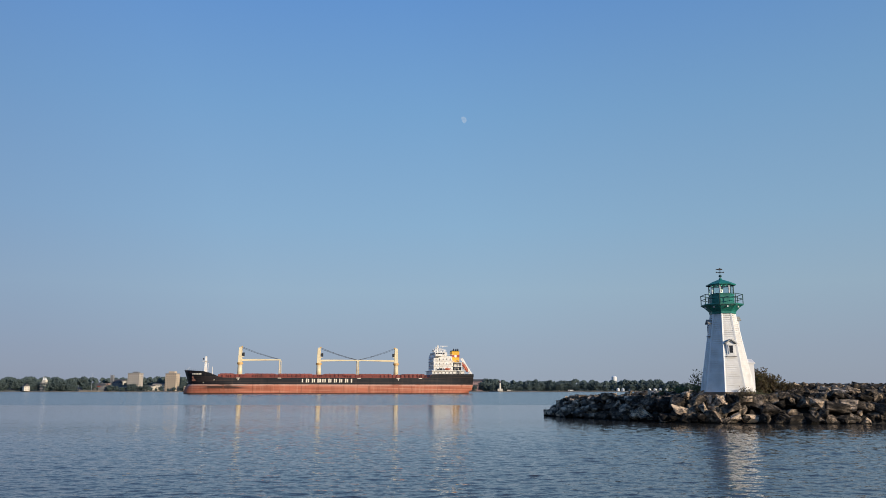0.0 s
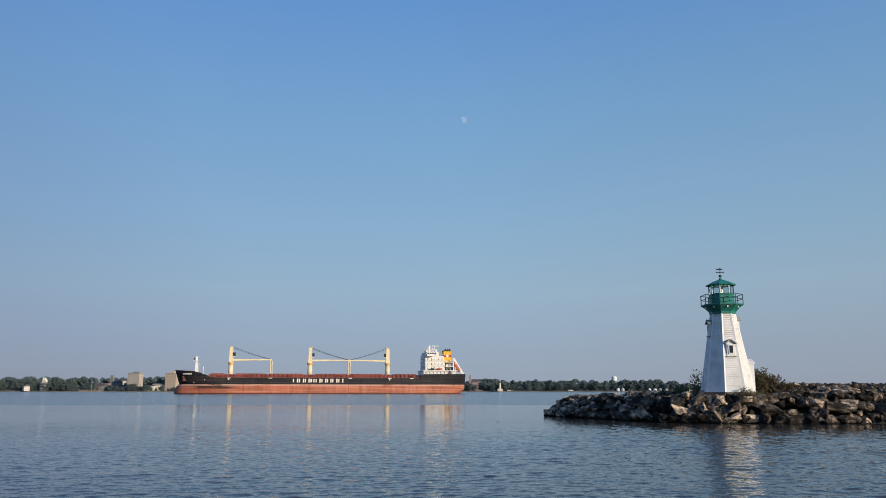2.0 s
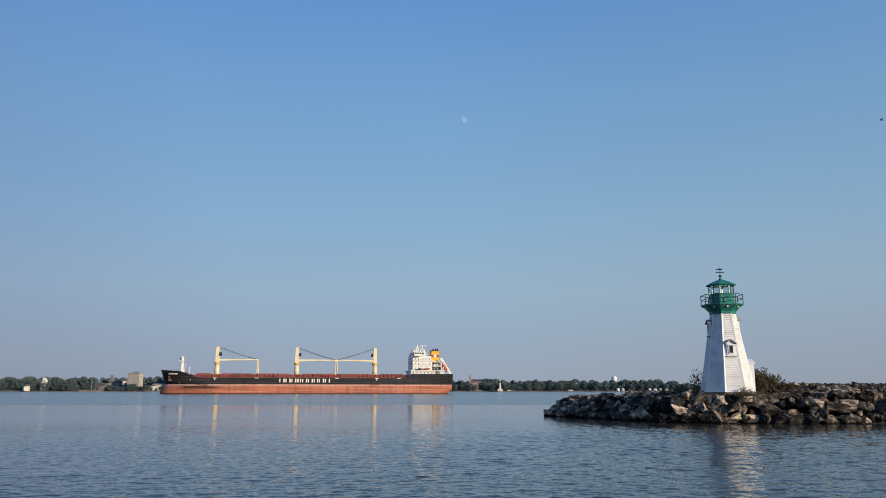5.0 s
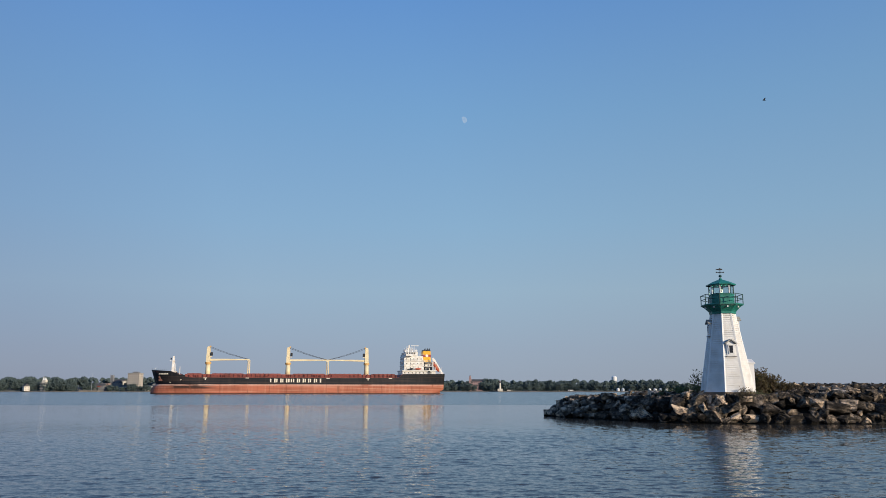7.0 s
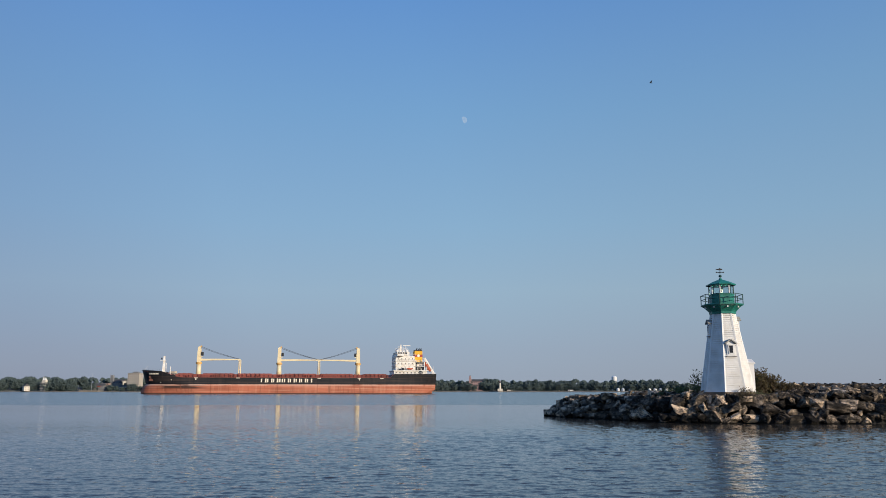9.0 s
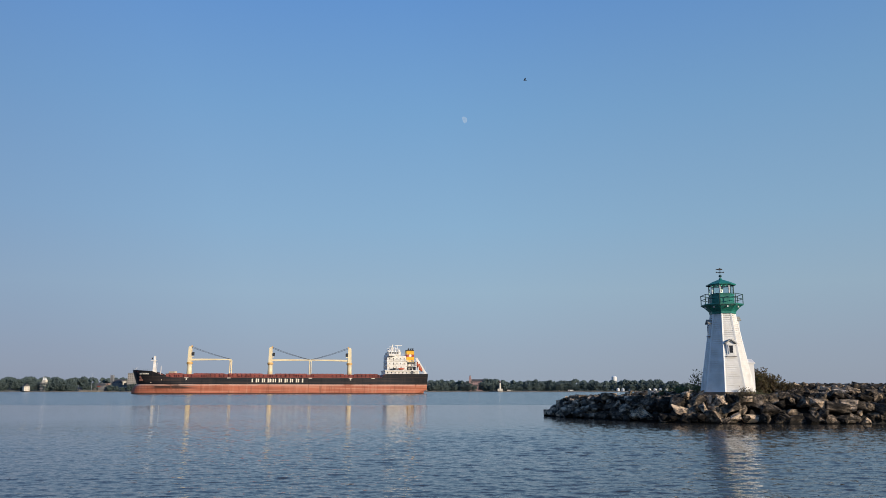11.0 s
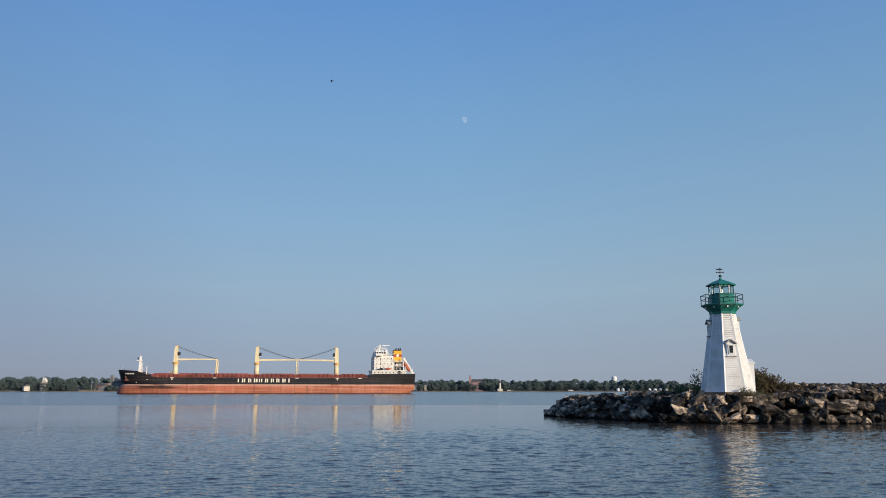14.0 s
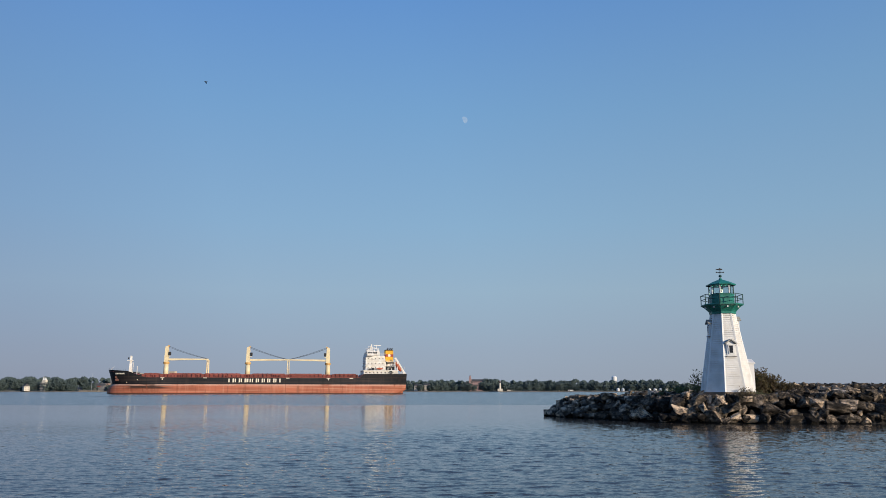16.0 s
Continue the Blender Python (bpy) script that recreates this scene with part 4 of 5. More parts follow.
            part("name_bar", box(B(), -0.4, 0.4, -0.12, 0.06, -0.42, 0.42), M_LETTER, ship, "", m=pose(a + 0.4, y, z, 0, 0, math.degrees(math.atan(d))))
    for x in (58, 32.6, -17.8, -43.4, -58):
        part("load_mark", box(B(), x - 1.1, x + 1.1, 11.8, 11.92, 9.6, 10.0), M_LETTER, ship)
    for x in (58, -43.4):
        part("load_mark", box(B(), x - 0.3, x + 0.3, 11.8, 11.92, 8.5, 9.55), M_LETTER, ship)
    for x, z in ((72.5, 8.6), (79.0, 7.0)):
        y = beam(x, z)
        part("bow_mark", box(B(), x - 0.28, x + 0.28, y - 0.3, y + 0.1, z - 0.25, z + 0.25), M_LETTER, ship)
    y = beam(85.0, 9.2)
    an = part("anchor", rod(B(), (85.2, y - 0.1, 8.2), (85.2, y + 0.25, 11.0), 0.35, 0.3, 8), M_RUST, ship, "rusty stowed anchor")
    part("fluke", box(B(), 84.0, 86.4, y - 0.1, y + 0.5, 7.9, 9.0, 0.25), M_RUST, an)
    part("hawse_rim", rod(B(), (85.2, y - 0.5, 10.4), (85.2, y + 0.35, 10.2), 1.25, 1.1, 14), M_RUST, an, "rusty hawse rim")
    # accommodation block
    h = part("accommodation_block", box(B(), -80, -67.3, -9.2, 9.2, 15.2, 24.6, 0.15), M_SHIPW, ship, "white accommodation block with small dark windows")
    part("lower_deckhouse", box(B(), -88, -66.0, -10.6, 10.6, 12.4, 14.7, 0.1), M_SHIPW, h)
    part("deck_edge", box(B(), -89, -65.6, -11.5, 11.5, 14.75, 15.15), M_SHIPW, h)
    for z in (18.0, 21.0):
        part("deck_edge", box(B(), -81.5, -67.0, -9.6, 9.6, z, z + 0.22), M_SHIPW, h)
    br = part("bridge", box(B(), -76.5, -68.2, -9.4, 9.4, 24.65, 27.3, 0.15), M_SHIPW, h, "white navigation bridge")
    for sgn in (1, -1):
        part("bridge_wing", box(B(), -72.5, -68.0, 9.4 if sgn > 0 else -12.2, 12.2 if sgn > 0 else -9.4, 24.4, 25.9, 0.08), M_SHIPW, h)
        for k in range(4):
            part("bridge_window", box(B(), -69.95 - k * 1.6, -68.7 - k * 1.6, 9.36 * sgn - 0.1, 9.36 * sgn + 0.1, 25.7, 26.9), M_DARK, br)
    for k in range(9):
        part("bridge_window", box(B(), -68.26, -68.1, -8.6 + k * 1.95, -7.1 + k * 1.95, 25.9, 26.8), M_DARK, br)
    for z in (16.3, 19.2, 22.4):
        for k in range(5):
            x = -68.8 - k * 2.4
            part("cabin_window", box(B(), x - 0.5, x, 9.12, 9.28, z, z + 0.6), M_DARK, h)
        for k in range(8):
            part("cabin_window", box(B(), -67.38, -67.22, -8.0 + k * 2.1, -7.2 + k * 2.1, z, z + 1.0), M_DARK, h)
    for k in range(8):
        x = -67.2 - k * 2.5
        part("cabin_window", box(B(), x - 0.75, x, 10.52, 10.68, 13.1, 14.0), M_DARK, h)
    # dark panels added for recesses abaft the block, their shade put into colour
    for x0, z0, z1 in ((-81.9, 15.3, 17.6), (-81.9, 18.2, 20.4), (-84.6, 12.6, 14.5), (-86.8, 15.4, 17.4)):
        part("shade_panel", box(B(), x0, x0 + 1.7, 9.0 if z0 < 13 else 6.2, 10.66 if z0 < 13 else 7.3, z0, z1), M_DARK, h, "dark panel with the recess's shade in its colour")
    for z in (17.2, 20.2, 23.2):
        part("drain_pipe", rod(B(), (-71.5, 9.3, z - 1.8), (-71.5, 9.3, z), 0.12, 0.12, 6), M_IRON, h)
    for x, z0, z1, w in ((-70.6, 27.2, 31.0, 1.6), (-73.2, 27.2, 30.4, 1.9), (-76.3, 27.2, 29.6, 1.4)):
        bm = B()
        for s in (-1, 1):
            rod(bm, (x + s * w / 2, 1.0, z0), (x + s * w * 0.3, 1.0, z1), 0.14, 0.12, 5)
            rod(bm, (x - s * w / 2, 1.0, z0), (x + s * w * 0.38, 1.0, (z0 + z1) / 2 + 0.4), 0.10, 0.10, 5)
        for u in (0.35, 0.7, 1.0):
            rod(bm, (x - w * 0.5, 1.0, z0 + (z1 - z0) * u), (x + w * 0.5, 1.0, z0 + (z1 - z0) * u), 0.11, 0.11, 5)
        part("aerial_frame", bm, M_SHIPW, h, "white lattice aerial frame")
    rb = part("rescue_boat", ball(B(), (-76.5, 10.5, 16.1), 1.0, 3, (2.2, 0.75, 0.6)), M_ORANGE, h, "orange open rescue boat", True)
    for x in (-74.9, -78.1):
        part("davit", rod(B(), (x, 10.2, 15.1), (x, 10.9, 18.3), 0.16, 0.12, 6), M_SHIPW, rb)
    for x, z0, z1 in ((-72.2, 15.2, 16.6), (-83.2, 15.2, 16.4), (-70.0, 15.2, 16.0)):
        part("deck_box", box(B(), x - 0.7, x + 0.7, 9.9, 10.9, z0, z1, 0.08), M_IRON, h)
    for z in (15.2, 18.2, 21.2, 24.85):
        bm = B()
        for k in range(10):
            rod(bm, (-67.4 - k * 1.45, 9.55, z), (-67.4 - k * 1.45, 9.55, z + 1.1), 0.05, 0.05, 4)
        for dz in (0.55, 1.1):
            rod(bm, (-67.2, 9.55, z + dz), (-80.6, 9.55, z + dz), 0.05, 0.05, 4)
        part("deck_railing", bm, M_SHIPW, h)
    # radar mast
    rm = part("radar_mast", rings(B(), [[(-72 + sx * a, sy * a, z) for sx, sy in ((-1, -1), (1, -1), (1, 1), (-1, 1))] for z, a in ((27.3, 0.9), (29, 0.6), (32.4, 0.35))]), M_SHIPW, br, "")
    rm.parent = h
    part("radar_arm", box(B(), -75.5, -68.8, -0.25, 0.25, 29.4, 29.8), M_SHIPW, h)
    part("radar_scanner", box(B(), -78.5, -73.5, -0.3, 0.3, 31.6, 32.0), M_SHIPW, h)
    part("scanner_post", rod(B(), (-75.4, 0, 27.2), (-75.4, 0, 31.7), 0.22, 0.18, 8), M_SHIPW, h)
    for x in (-68.2, -70, -74):
        part("aerial", rod(B(), (x, 2, 27.2), (x, 2, 30.2), 0.12, 0.06, 6), M_SHIPW, h)
    for x, z in ((-69.2, 29.0), (-71, 30.2), (-74.2, 29.4)):
        part("signal_yard", rod(B(), (x, -2.6, z), (x, 2.6, z), 0.12, 0.12, 6), M_SHIPW, h)
    for x in (-69.0, -73.6, -76.0):
        part("compass_deck_post", box(B(), x - 0.35, x + 0.35, 3.5, 4.2, 27.2, 28.6), M_SHIPW, h)
    bm = B()
    for k in range(7):
        rod(bm, (-68.4 - k * 1.3, 9.2, 27.2), (-68.4 - k * 1.3, 9.2, 28.3), 0.06, 0.06, 4)
    rod(bm, (-68.4, 9.2, 28.3), (-76.2, 9.2, 28.3), 0.07, 0.07, 4)
    part("compass_deck_rail", bm, M_SHIPW, h)
    part("satellite_dome", ball(B(), (-69.4, -3, 28.6), 1.0, 2), M_SHIPW, h, "", True)
    # stair towers and open decks aft of the block
    for z in (17.8, 20.6):
        part("aft_deck", box(B(), -87.5, -80, -7.5, 7.5, z, z + 0.25), M_SHIPW, h)
        bm = B()
        for k in range(6):
            rod(bm, (-80.4 - k * 1.35, 7.4, z), (-80.4 - k * 1.35, 7.4, z + 1.1), 0.06, 0.06, 4)
        rod(bm, (-80.2, 7.4, z + 1.1), (-87.4, 7.4, z + 1.1), 0.07, 0.07, 4)
        part("aft_rail", bm, M_SHIPW, h)
    for x in (-80.6, -87.0):
        part("deck_post", box(B(), x - 0.25, x + 0.25, 6.9, 7.4, 15.1, 20.7), M_SHIPW, h)
    part("casing", box(B(), -87, -82.4, -4, 4, 14.7, 20.6), M_SHIPW, h)
    fn = part("funnel", box(B(), -86.3, -80.9, -3.2, 3.2, 20.6, 28.3, 0.35), M_YELLOW, ship, "yellow funnel with a red band")
    part("band", box(B(), -86.4, -80.8, -3.28, 3.28, 23.9, 26.1, 0.36), M_REDBAND, fn, "red band")
    part("emblem", rod(B(), (-83.6, 3.2, 25), (-83.6, 3.4, 25), 0.95, 0.95, 16), M_SHIPW, fn, "pale round emblem")
    part("funnel_top", box(B(), -86.1, -81.1, -3.0, 3.0, 28.3, 28.8), M_IRON, fn)
    for x in (-82.4, -84, -85.3):
        part("exhaust_pipe", rod(B(), (x, 0.5, 28.6), (x - 0.7, 0.5, 30.0), 0.4, 0.4, 10), M_IRON, fn, "", True)
    # free-fall lifeboat on its ramp, stern rails
    lr = part("lifeboat_ramp", box(B(), -6.2, 6.2, -1.9, -1.5, -0.45, 0.45, 0.05, Matrix.Translation((-90.6, 5, 18.2)) @ pose(0, 0, 0, 0, -58, 0)), M_SHIPW, ship, "white sloping lifeboat ramp")
    box_m = Matrix.Translation((-90.6, 5, 18.2)) @ pose(0, 0, 0, 0, -58, 0)
    part("ramp_rail", box(B(), -6.2, 6.2, 1.5, 1.9, -0.45, 0.45, 0.05, box_m), M_SHIPW, lr)
    for z0, x in ((12.5, -88.6), (12.5, -92.6)):
        part("ramp_leg", rod(B(), (x, 6.6, z0), (x, 6.6, 15.5 if x < -90 else 21.5), 0.3, 0.3, 8), M_SHIPW, lr)
    bm = ball(B(), (0.3, 0.4, -1.35), 1.0, 3, (3.9, 1.7, 1.35))
    bmesh.ops.transform(bm, matrix=box_m, verts=bm.verts)
    part("lifeboat", bm, M_ORANGE, ship, "orange enclosed free-fall lifeboat", True)
    bm = B()
    for k in range(10):
        x = -66 - k * 3.1
        y = beam(x, 12.6) - 0.1
        rod(bm, (x, y, 12.4), (x, y, 13.7), 0.06, 0.06, 4)
    for z in (13.1, 13.7):
        for k in range(9):
            x = -66 - k * 3.1
            rod(bm, (x, beam(x, 12.6) - 0.1, z), (x - 3.1, beam(x - 3.1, 12.6) - 0.1, z), 0.05, 0.05, 4)
    part("poop_rail", bm, M_SHIPW, ship)
    part("ensign_staff", rod(B(), (-93.6, 0, 12.5), (-94.6, 0, 18.0), 0.1, 0.06, 6), M_SHIPW, ship)
    return ship


SHIP = cargo_ship()


def dark_line_ridge():
    """One long low ridge, added for a dark reflected line that follows the ship."""
    rows = []
    for k in range(61):
        u = k / 60
        x, h = 92 - 80 * u, 0.15 * math.sin(math.pi * min(1, u * 6) / 2) * (1 - u) ** 0.7
        y = 1.5 * math.sin(u * 9)
        rows.append([(x, y - 0.9, -0.02), (x, y - 0.35, h * 0.55), (x, y, h), (x, y + 0.3, h * 0.5), (x, y + 0.6, -0.02)])
    ob = new("dark_line_ridge", mesh_of(rings(B(), rows, close=False, caps=False), "dark_line_ridge", True))
    ob.data.materials.append(M_WATER)
    return tagged(ob, "long low water ridge added for a dark reflected line", "wave")


DARK_LINE_RIDGE = dark_line_ridge()


# ---- lighthouse ----
LH = Vector((20.49, 56.16, 2.12))
LH_SIZE = 1.07
OCT = [radians(-25 + 45 * k) for k in range(8)]


def oct_ring(r, z):
    return [(r * math.sin(t), -r * math.cos(t), z) for t in OCT]


def lh_radius(z):
    """Radius of the tower's corners, a little flared at the foot."""
    t = z / 5.25
    return 1.71 + (0.80 - 1.71) * t + 0.10 * max(0, 0.25 - t)


def hooded_window(parent, k, z, panel_h=0.62):
    """A gabled window box on the facet between corners k and k + 1."""
    a = (OCT[k] + OCT[(k + 1) % 8]) / 2 if k < 7 else (OCT[7] + OCT[0] + 2 * math.pi) / 2
    apo = lh_radius(z) * math.cos(radians(22.5))
    m = pose(apo * math.sin(a), -apo * math.cos(a), z, 0, 0, math.degrees(a))
    w = part("window_box", box(B(), -0.27, 0.27, -0.05, 0.3, -0.10, 0.72, 0.01, m), M_TRIM, parent, "white window box with a gabled hood")
    part("pane", box(B(), -0.12, 0.12, -0.08, -0.053, 0.10, 0.58, 0, m), M_DARK, w, "dark glass pane")
    for x0, x1, z0, z1 in ((-0.17, -0.12, 0.05, 0.63), (0.12, 0.17, 0.05, 0.63), (-0.17, 0.17, 0.585, 0.65), (-0.17, 0.17, 0.03, 0.095)):
        part("casing", box(B(), x0, x1, -0.095, -0.05, z0, z1, 0, m), M_TRIM, w)
    part("sill", box(B(), -0.34, 0.34, -0.13, 0.3, -0.16, -0.10, 0.01, m), M_HOOD, w)
    for s in (-1, 1):
        r = m @ Matrix.Translation((0, 0, 0.99)) @ pose(0, 0, 0, 0, s * 36, 0)
        part("hood_slope", box(B(), 0 if s > 0 else -0.46, 0.46 if s > 0 else 0, -0.17, 0.44, -0.03, 0.03, 0, r), M_HOOD, w)
    bm = rings(B(), [[(-0.27, y, 0.72), (0.27, y, 0.72), (0, y, 0.94)] for y in (-0.04, 0.34)])
    bmesh.ops.transform(bm, matrix=m, verts=bm.verts)
    part("gable", bm, M_TRIM, w)


def lighthouse():
    lh = thing("lighthouse", "white octagonal clapboard lighthouse with a green lantern on the rock breakwater", "lighthouse", Matrix.Translation(LH) @ Matrix.Scale(LH_SIZE, 4))
    part("foundation", rings(B(), [oct_ring(1.72, -0.7), oct_ring(1.72, 0.0)]), M_BASE, lh, "brown stone foundation")
    core = part("tower", rings(B(), [oct_ring(lh_radius(z) - 0.035, z) for z in (0.0, 0.6, 1.3, 3, 5.3)]), M_CLAP, lh, "tapered white clapboard tower")
    for k in range(8):
        p = [Vector(oct_ring(lh_radius(z) + 0.025, z)[k]) for z in (0.0, 0.65, 1.3, 5.28)]
        bm = B()
        t = OCT[k]
        e, f = Vector((math.cos(t), math.sin(t), 0)), Vector((math.sin(t), -math.cos(t), 0))
        rings(bm, [[q + e * 0.085 - f * 0.045, q + f * 0.012, q - e * 0.085 - f * 0.045, q - f * 0.09] for q in p])
        part("corner_board", bm, M_TRIM, core)
    # windows climb round the tower with the stair
    hooded_window(core, 0, 2.45)
    hooded_window(core, 6, 3.85)
    hooded_window(core, 2, 4.05)
    # entrance porch on the landward side
    a = radians(87.5)
    m = pose(1.14 * math.sin(a), -1.14 * math.cos(a), -0.08, 0, 0, math.degrees(a))
    po = part("porch", box(B(), -0.5, 0.5, -0.55, 0.8, 0.0, 1.92, 0.01, m), M_TRIM, lh, "small white entrance porch")
    part("porch_roof", box(B(), -0.56, 0.56, -0.62, 0.9, 1.92, 2.04, 0.02, m), M_TRIM, po)
    bm = rings(B(), [[(-0.53, y, 2.04), (0.53, y, 2.04), (0, y, 2.26)] for y in (-0.6, 0.9)])
    bmesh.ops.transform(bm, matrix=m, verts=bm.verts)
    part("porch_gable", bm, M_TRIM, po)
    part("door", box(B(), -0.36, 0.36, -0.59, -0.55, 0.05, 1.75, 0, m), M_GREEN, po)
    # green flared corbel, gallery and lantern
    part("corbel", rings(B(), [oct_ring(r, z) for r, z in ((0.87, 5.22), (0.88, 5.36), (0.96, 5.46), (1.20, 5.70), (1.34, 5.78), (1.40, 5.81), (1.40, 5.875), (1.37, 5.89))]), M_GREEN, lh, "green flared corbel under the gallery")
    for k in range(8):
        t = OCT[k] + radians(22.5)
        bm = box(B(), -0.05, 0.05, -0.06, 0.06, -0.05, 0.05, 0.01, pose(1.13 * math.sin(t), -1.13 * math.cos(t), 5.66, 0, 0, math.degrees(t)))
        part("gallery_lamp", bm, M_TRIM, lh, "small white lamp under the gallery")
    part("lantern_wall", rings(B(), [oct_ring(0.82, 5.9), oct_ring(0.82, 6.52)]), M_GREEN, lh, "green lantern room wall")
    part("lantern_sill", rings(B(), [oct_ring(0.85, 6.52), oct_ring(0.85, 6.57)]), M_GREEN, lh)
    part("lantern_floor", rings(B(), [oct_ring(0.76, 6.572), oct_ring(0.76, 6.59)]), M_TRIM, lh)
    for k in range(8):
        q = Vector(oct_ring(0.79, 0)[k])
        part("mullion", rod(B(), q + Vector((0, 0, 6.55)), q + Vector((0, 0, 7.26)), 0.045, 0.045, 6), M_TRIM if k in (0, 7, 1) else M_RAIL, lh)
        r = Vector(oct_ring(0.79, 0)[(k + 1) % 8])
        d = (r - q).normalized() * 0.05
        gl = B()
        v = [gl.verts.new(c) for c in (q + d + Vector((0, 0, 6.57)), r - d + Vector((0, 0, 6.57)), r - d + Vector((0, 0, 7.22)), q + d + Vector((0, 0, 7.22)))]
        f = gl.faces.new(v)
        n = (r - q).cross(Vector((0, 0, 1))).normalized() * 0.012
        ex = bmesh.ops.extrude_face_region(gl, geom=[f])
        bmesh.ops.translate(gl, vec=-n, verts=[g for g in ex["geom"] if isinstance(g, bmesh.types.BMVert)])
        g = part("glass_pane", gl, M_GLASS, lh)
        g.visible_shadow = False
    lamp = part("beacon_lamp", rod(B(), (0, 0, 6.59), (0, 0, 6.72), 0.12, 0.08, 10), M_TRIM, lh)
    part("lens", ball(B(), (0, 0, 6.85), 0.14, 2, (1, 1, 1.1)), M_LENS, lamp, "pale glass lens", True)
    part("lantern_roof", rings(B(), [oct_ring(r, z) for r, z in ((0.84, 7.20), (0.98, 7.18), (1.0, 7.25), (0.55, 7.47), (0.12, 7.62), (0.07, 7.72))]), M_GREEN, lh, "green octagonal lantern roof")
    part("finial", ball(B(), (0, 0, 7.86), 0.11, 2, (1, 1, 0.85)), M_RAIL, lh, "", True)
    wv = part("weather_vane", rod(B(), (0, 0, 7.75), (0, 0, 8.36), 0.02, 0.015, 6), M_IRON, lh, "black iron weather vane")
    part("cross_arm", rod(B(), (-0.24, 0, 8.13), (0.24, 0.0, 8.13), 0.022, 0.022, 6), M_IRON, wv)
    part("cross_arm", rod(B(), (0, -0.24, 8.13), (0, 0.24, 8.13), 0.022, 0.022, 6), M_IRON, wv)
    bm = ball(B(), (0, 0, 8.33), 1.0, 2, (0.20, 0.03, 0.065))
    rings(bm, [[(-0.13, y, 8.34), (-0.29, y, 8.28), (-0.26, y, 8.37)] for y in (-0.012, 0.012)])
    rings(bm, [[(-0.05, y, 8.37), (0.06, y, 8.37), (0.02, y, 8.45)] for y in (-0.012, 0.012)])
    part("arrow", bm, M_IRON, wv)
    for x in (-0.24, 0.24):
        part("direction_mark", box(B(), x - 0.04, x + 0.04, -0.012, 0.012, 8.09, 8.17), M_IRON, wv)
    # gallery railing
    top = Vector((0, 0, 1))
    for k in range(8):
        q = Vector(oct_ring(1.36, 5.88)[k])
        r = Vector(oct_ring(1.36, 5.88)[(k + 1) % 8])
        part("rail_post", rod(B(), q, q + top * 0.66, 0.030, 0.030, 6), M_RAIL, lh)
        for z in (0.34, 0.65):
            part("rail", rod(B(), q + top * z, r + top * z, 0.023, 0.023, 6), M_RAIL, lh)
    return lh, core


LIGHTHOUSE, TOWER = lighthouse()

# ---- breakwater ----
TOE = [Vector(p) for p in ((9.0, 70.8), (10.1, 65.5), (12.3, 62.3), (13.9, 57.8), (15.9, 54.4), (18.2, 53.5), (20.8, 53.0), (25.6, 52.6), (29.7, 53.0), (48.6, 57.2), (97, 65))]
REAR = [Vector(p) for p in ((97, 82), (43, 71.3), (26, 69), (14.5, 76))]
OUTLINE = TOE + REAR


def inset(p):
    """Signed distance to the mound's waterline, positive inside."""
    best, inside = 1e9, False
    n = len(OUTLINE)
    for i in range(n):
        a, b = OUTLINE[i], OUTLINE[(i + 1) % n]
        d = b - a
        t = max(0, min(1, (p - a).dot(d) / d.length_squared))
        best = min(best, (p - a - d * t).length)
        if (a.y > p.y) != (b.y > p.y) and p.x < (b.x - a.x) * (p.y - a.y) / (b.y - a.y) + a.x:
            inside = not inside
    return best if inside else -best


def crest(p):
    base = 1.44 if p.x < 17 else 1.79
    if p.x > 23.2:
        base += 0.58 * min(1, (p.x - 23.2) / 1.8) * min(1, max(0, (p.y - 55.6) / 2.7))
    return base


def mound(p):
    d = inset(p)
    return min(crest(p), (0.75 if p.x < 12 else 0.95 if p.x < 15 else 1.25) * d) if d > 0 else d * 0.8


def rock_mesh(seed, limits=(0.5, 0.42)):
    """An angular quarried boulder with worn corners."""
    rng = random.Random(seed)
    bm = B()
    for k in range(13):
        p = Vector([rng.choice((-1, 1)) * rng.uniform(0.55, 1.0) for _ in range(3)])
        if k > 8:
            p = Vector((rng.gauss(0, 1), rng.gauss(0, 1), rng.gauss(0, 1))).normalized() * 1.12
        bm.verts.new(p)
    r = bmesh.ops.convex_hull(bm, input=bm.verts)
    bmesh.ops.delete(bm, geom=[v for v in bm.verts if not v.link_faces], context="VERTS")
    bmesh.ops.dissolve_limit(bm, angle_limit=radians(14), verts=bm.verts, edges=bm.edges)
    bmesh.ops.bevel(bm, geom=list(bm.edges), offset=0.035, segments=1, affect="EDGES")
    bmesh.ops.triangulate(bm, faces=bm.faces)
    for limit in limits:
        long = [e for e in bm.edges if e.calc_length() > limit]
        bmesh.ops.subdivide_edges(bm, edges=long, cuts=1, use_grid_fill=False)
        bmesh.ops.triangulate(bm, faces=bm.faces)
    off = Vector((seed * 3.1, seed * 1.7, 0))
    for v in bm.verts:
        ledge = v.co.z * 2.6 + 0.5 * noise.noise(v.co * 1.1 + off)
        v.co *= 1 + 0.05 * noise.noise(v.co * 1.6 + off) + 0.05 * noise.noise(v.co * 3.4 + off) + 0.05 * noise.noise(v.co * 7.0 + off) + 0.014 * math.sin(ledge * 3.0)
    me = mesh_of(bm, "boulder")
    me.materials.append(M_ROCK)
    return me


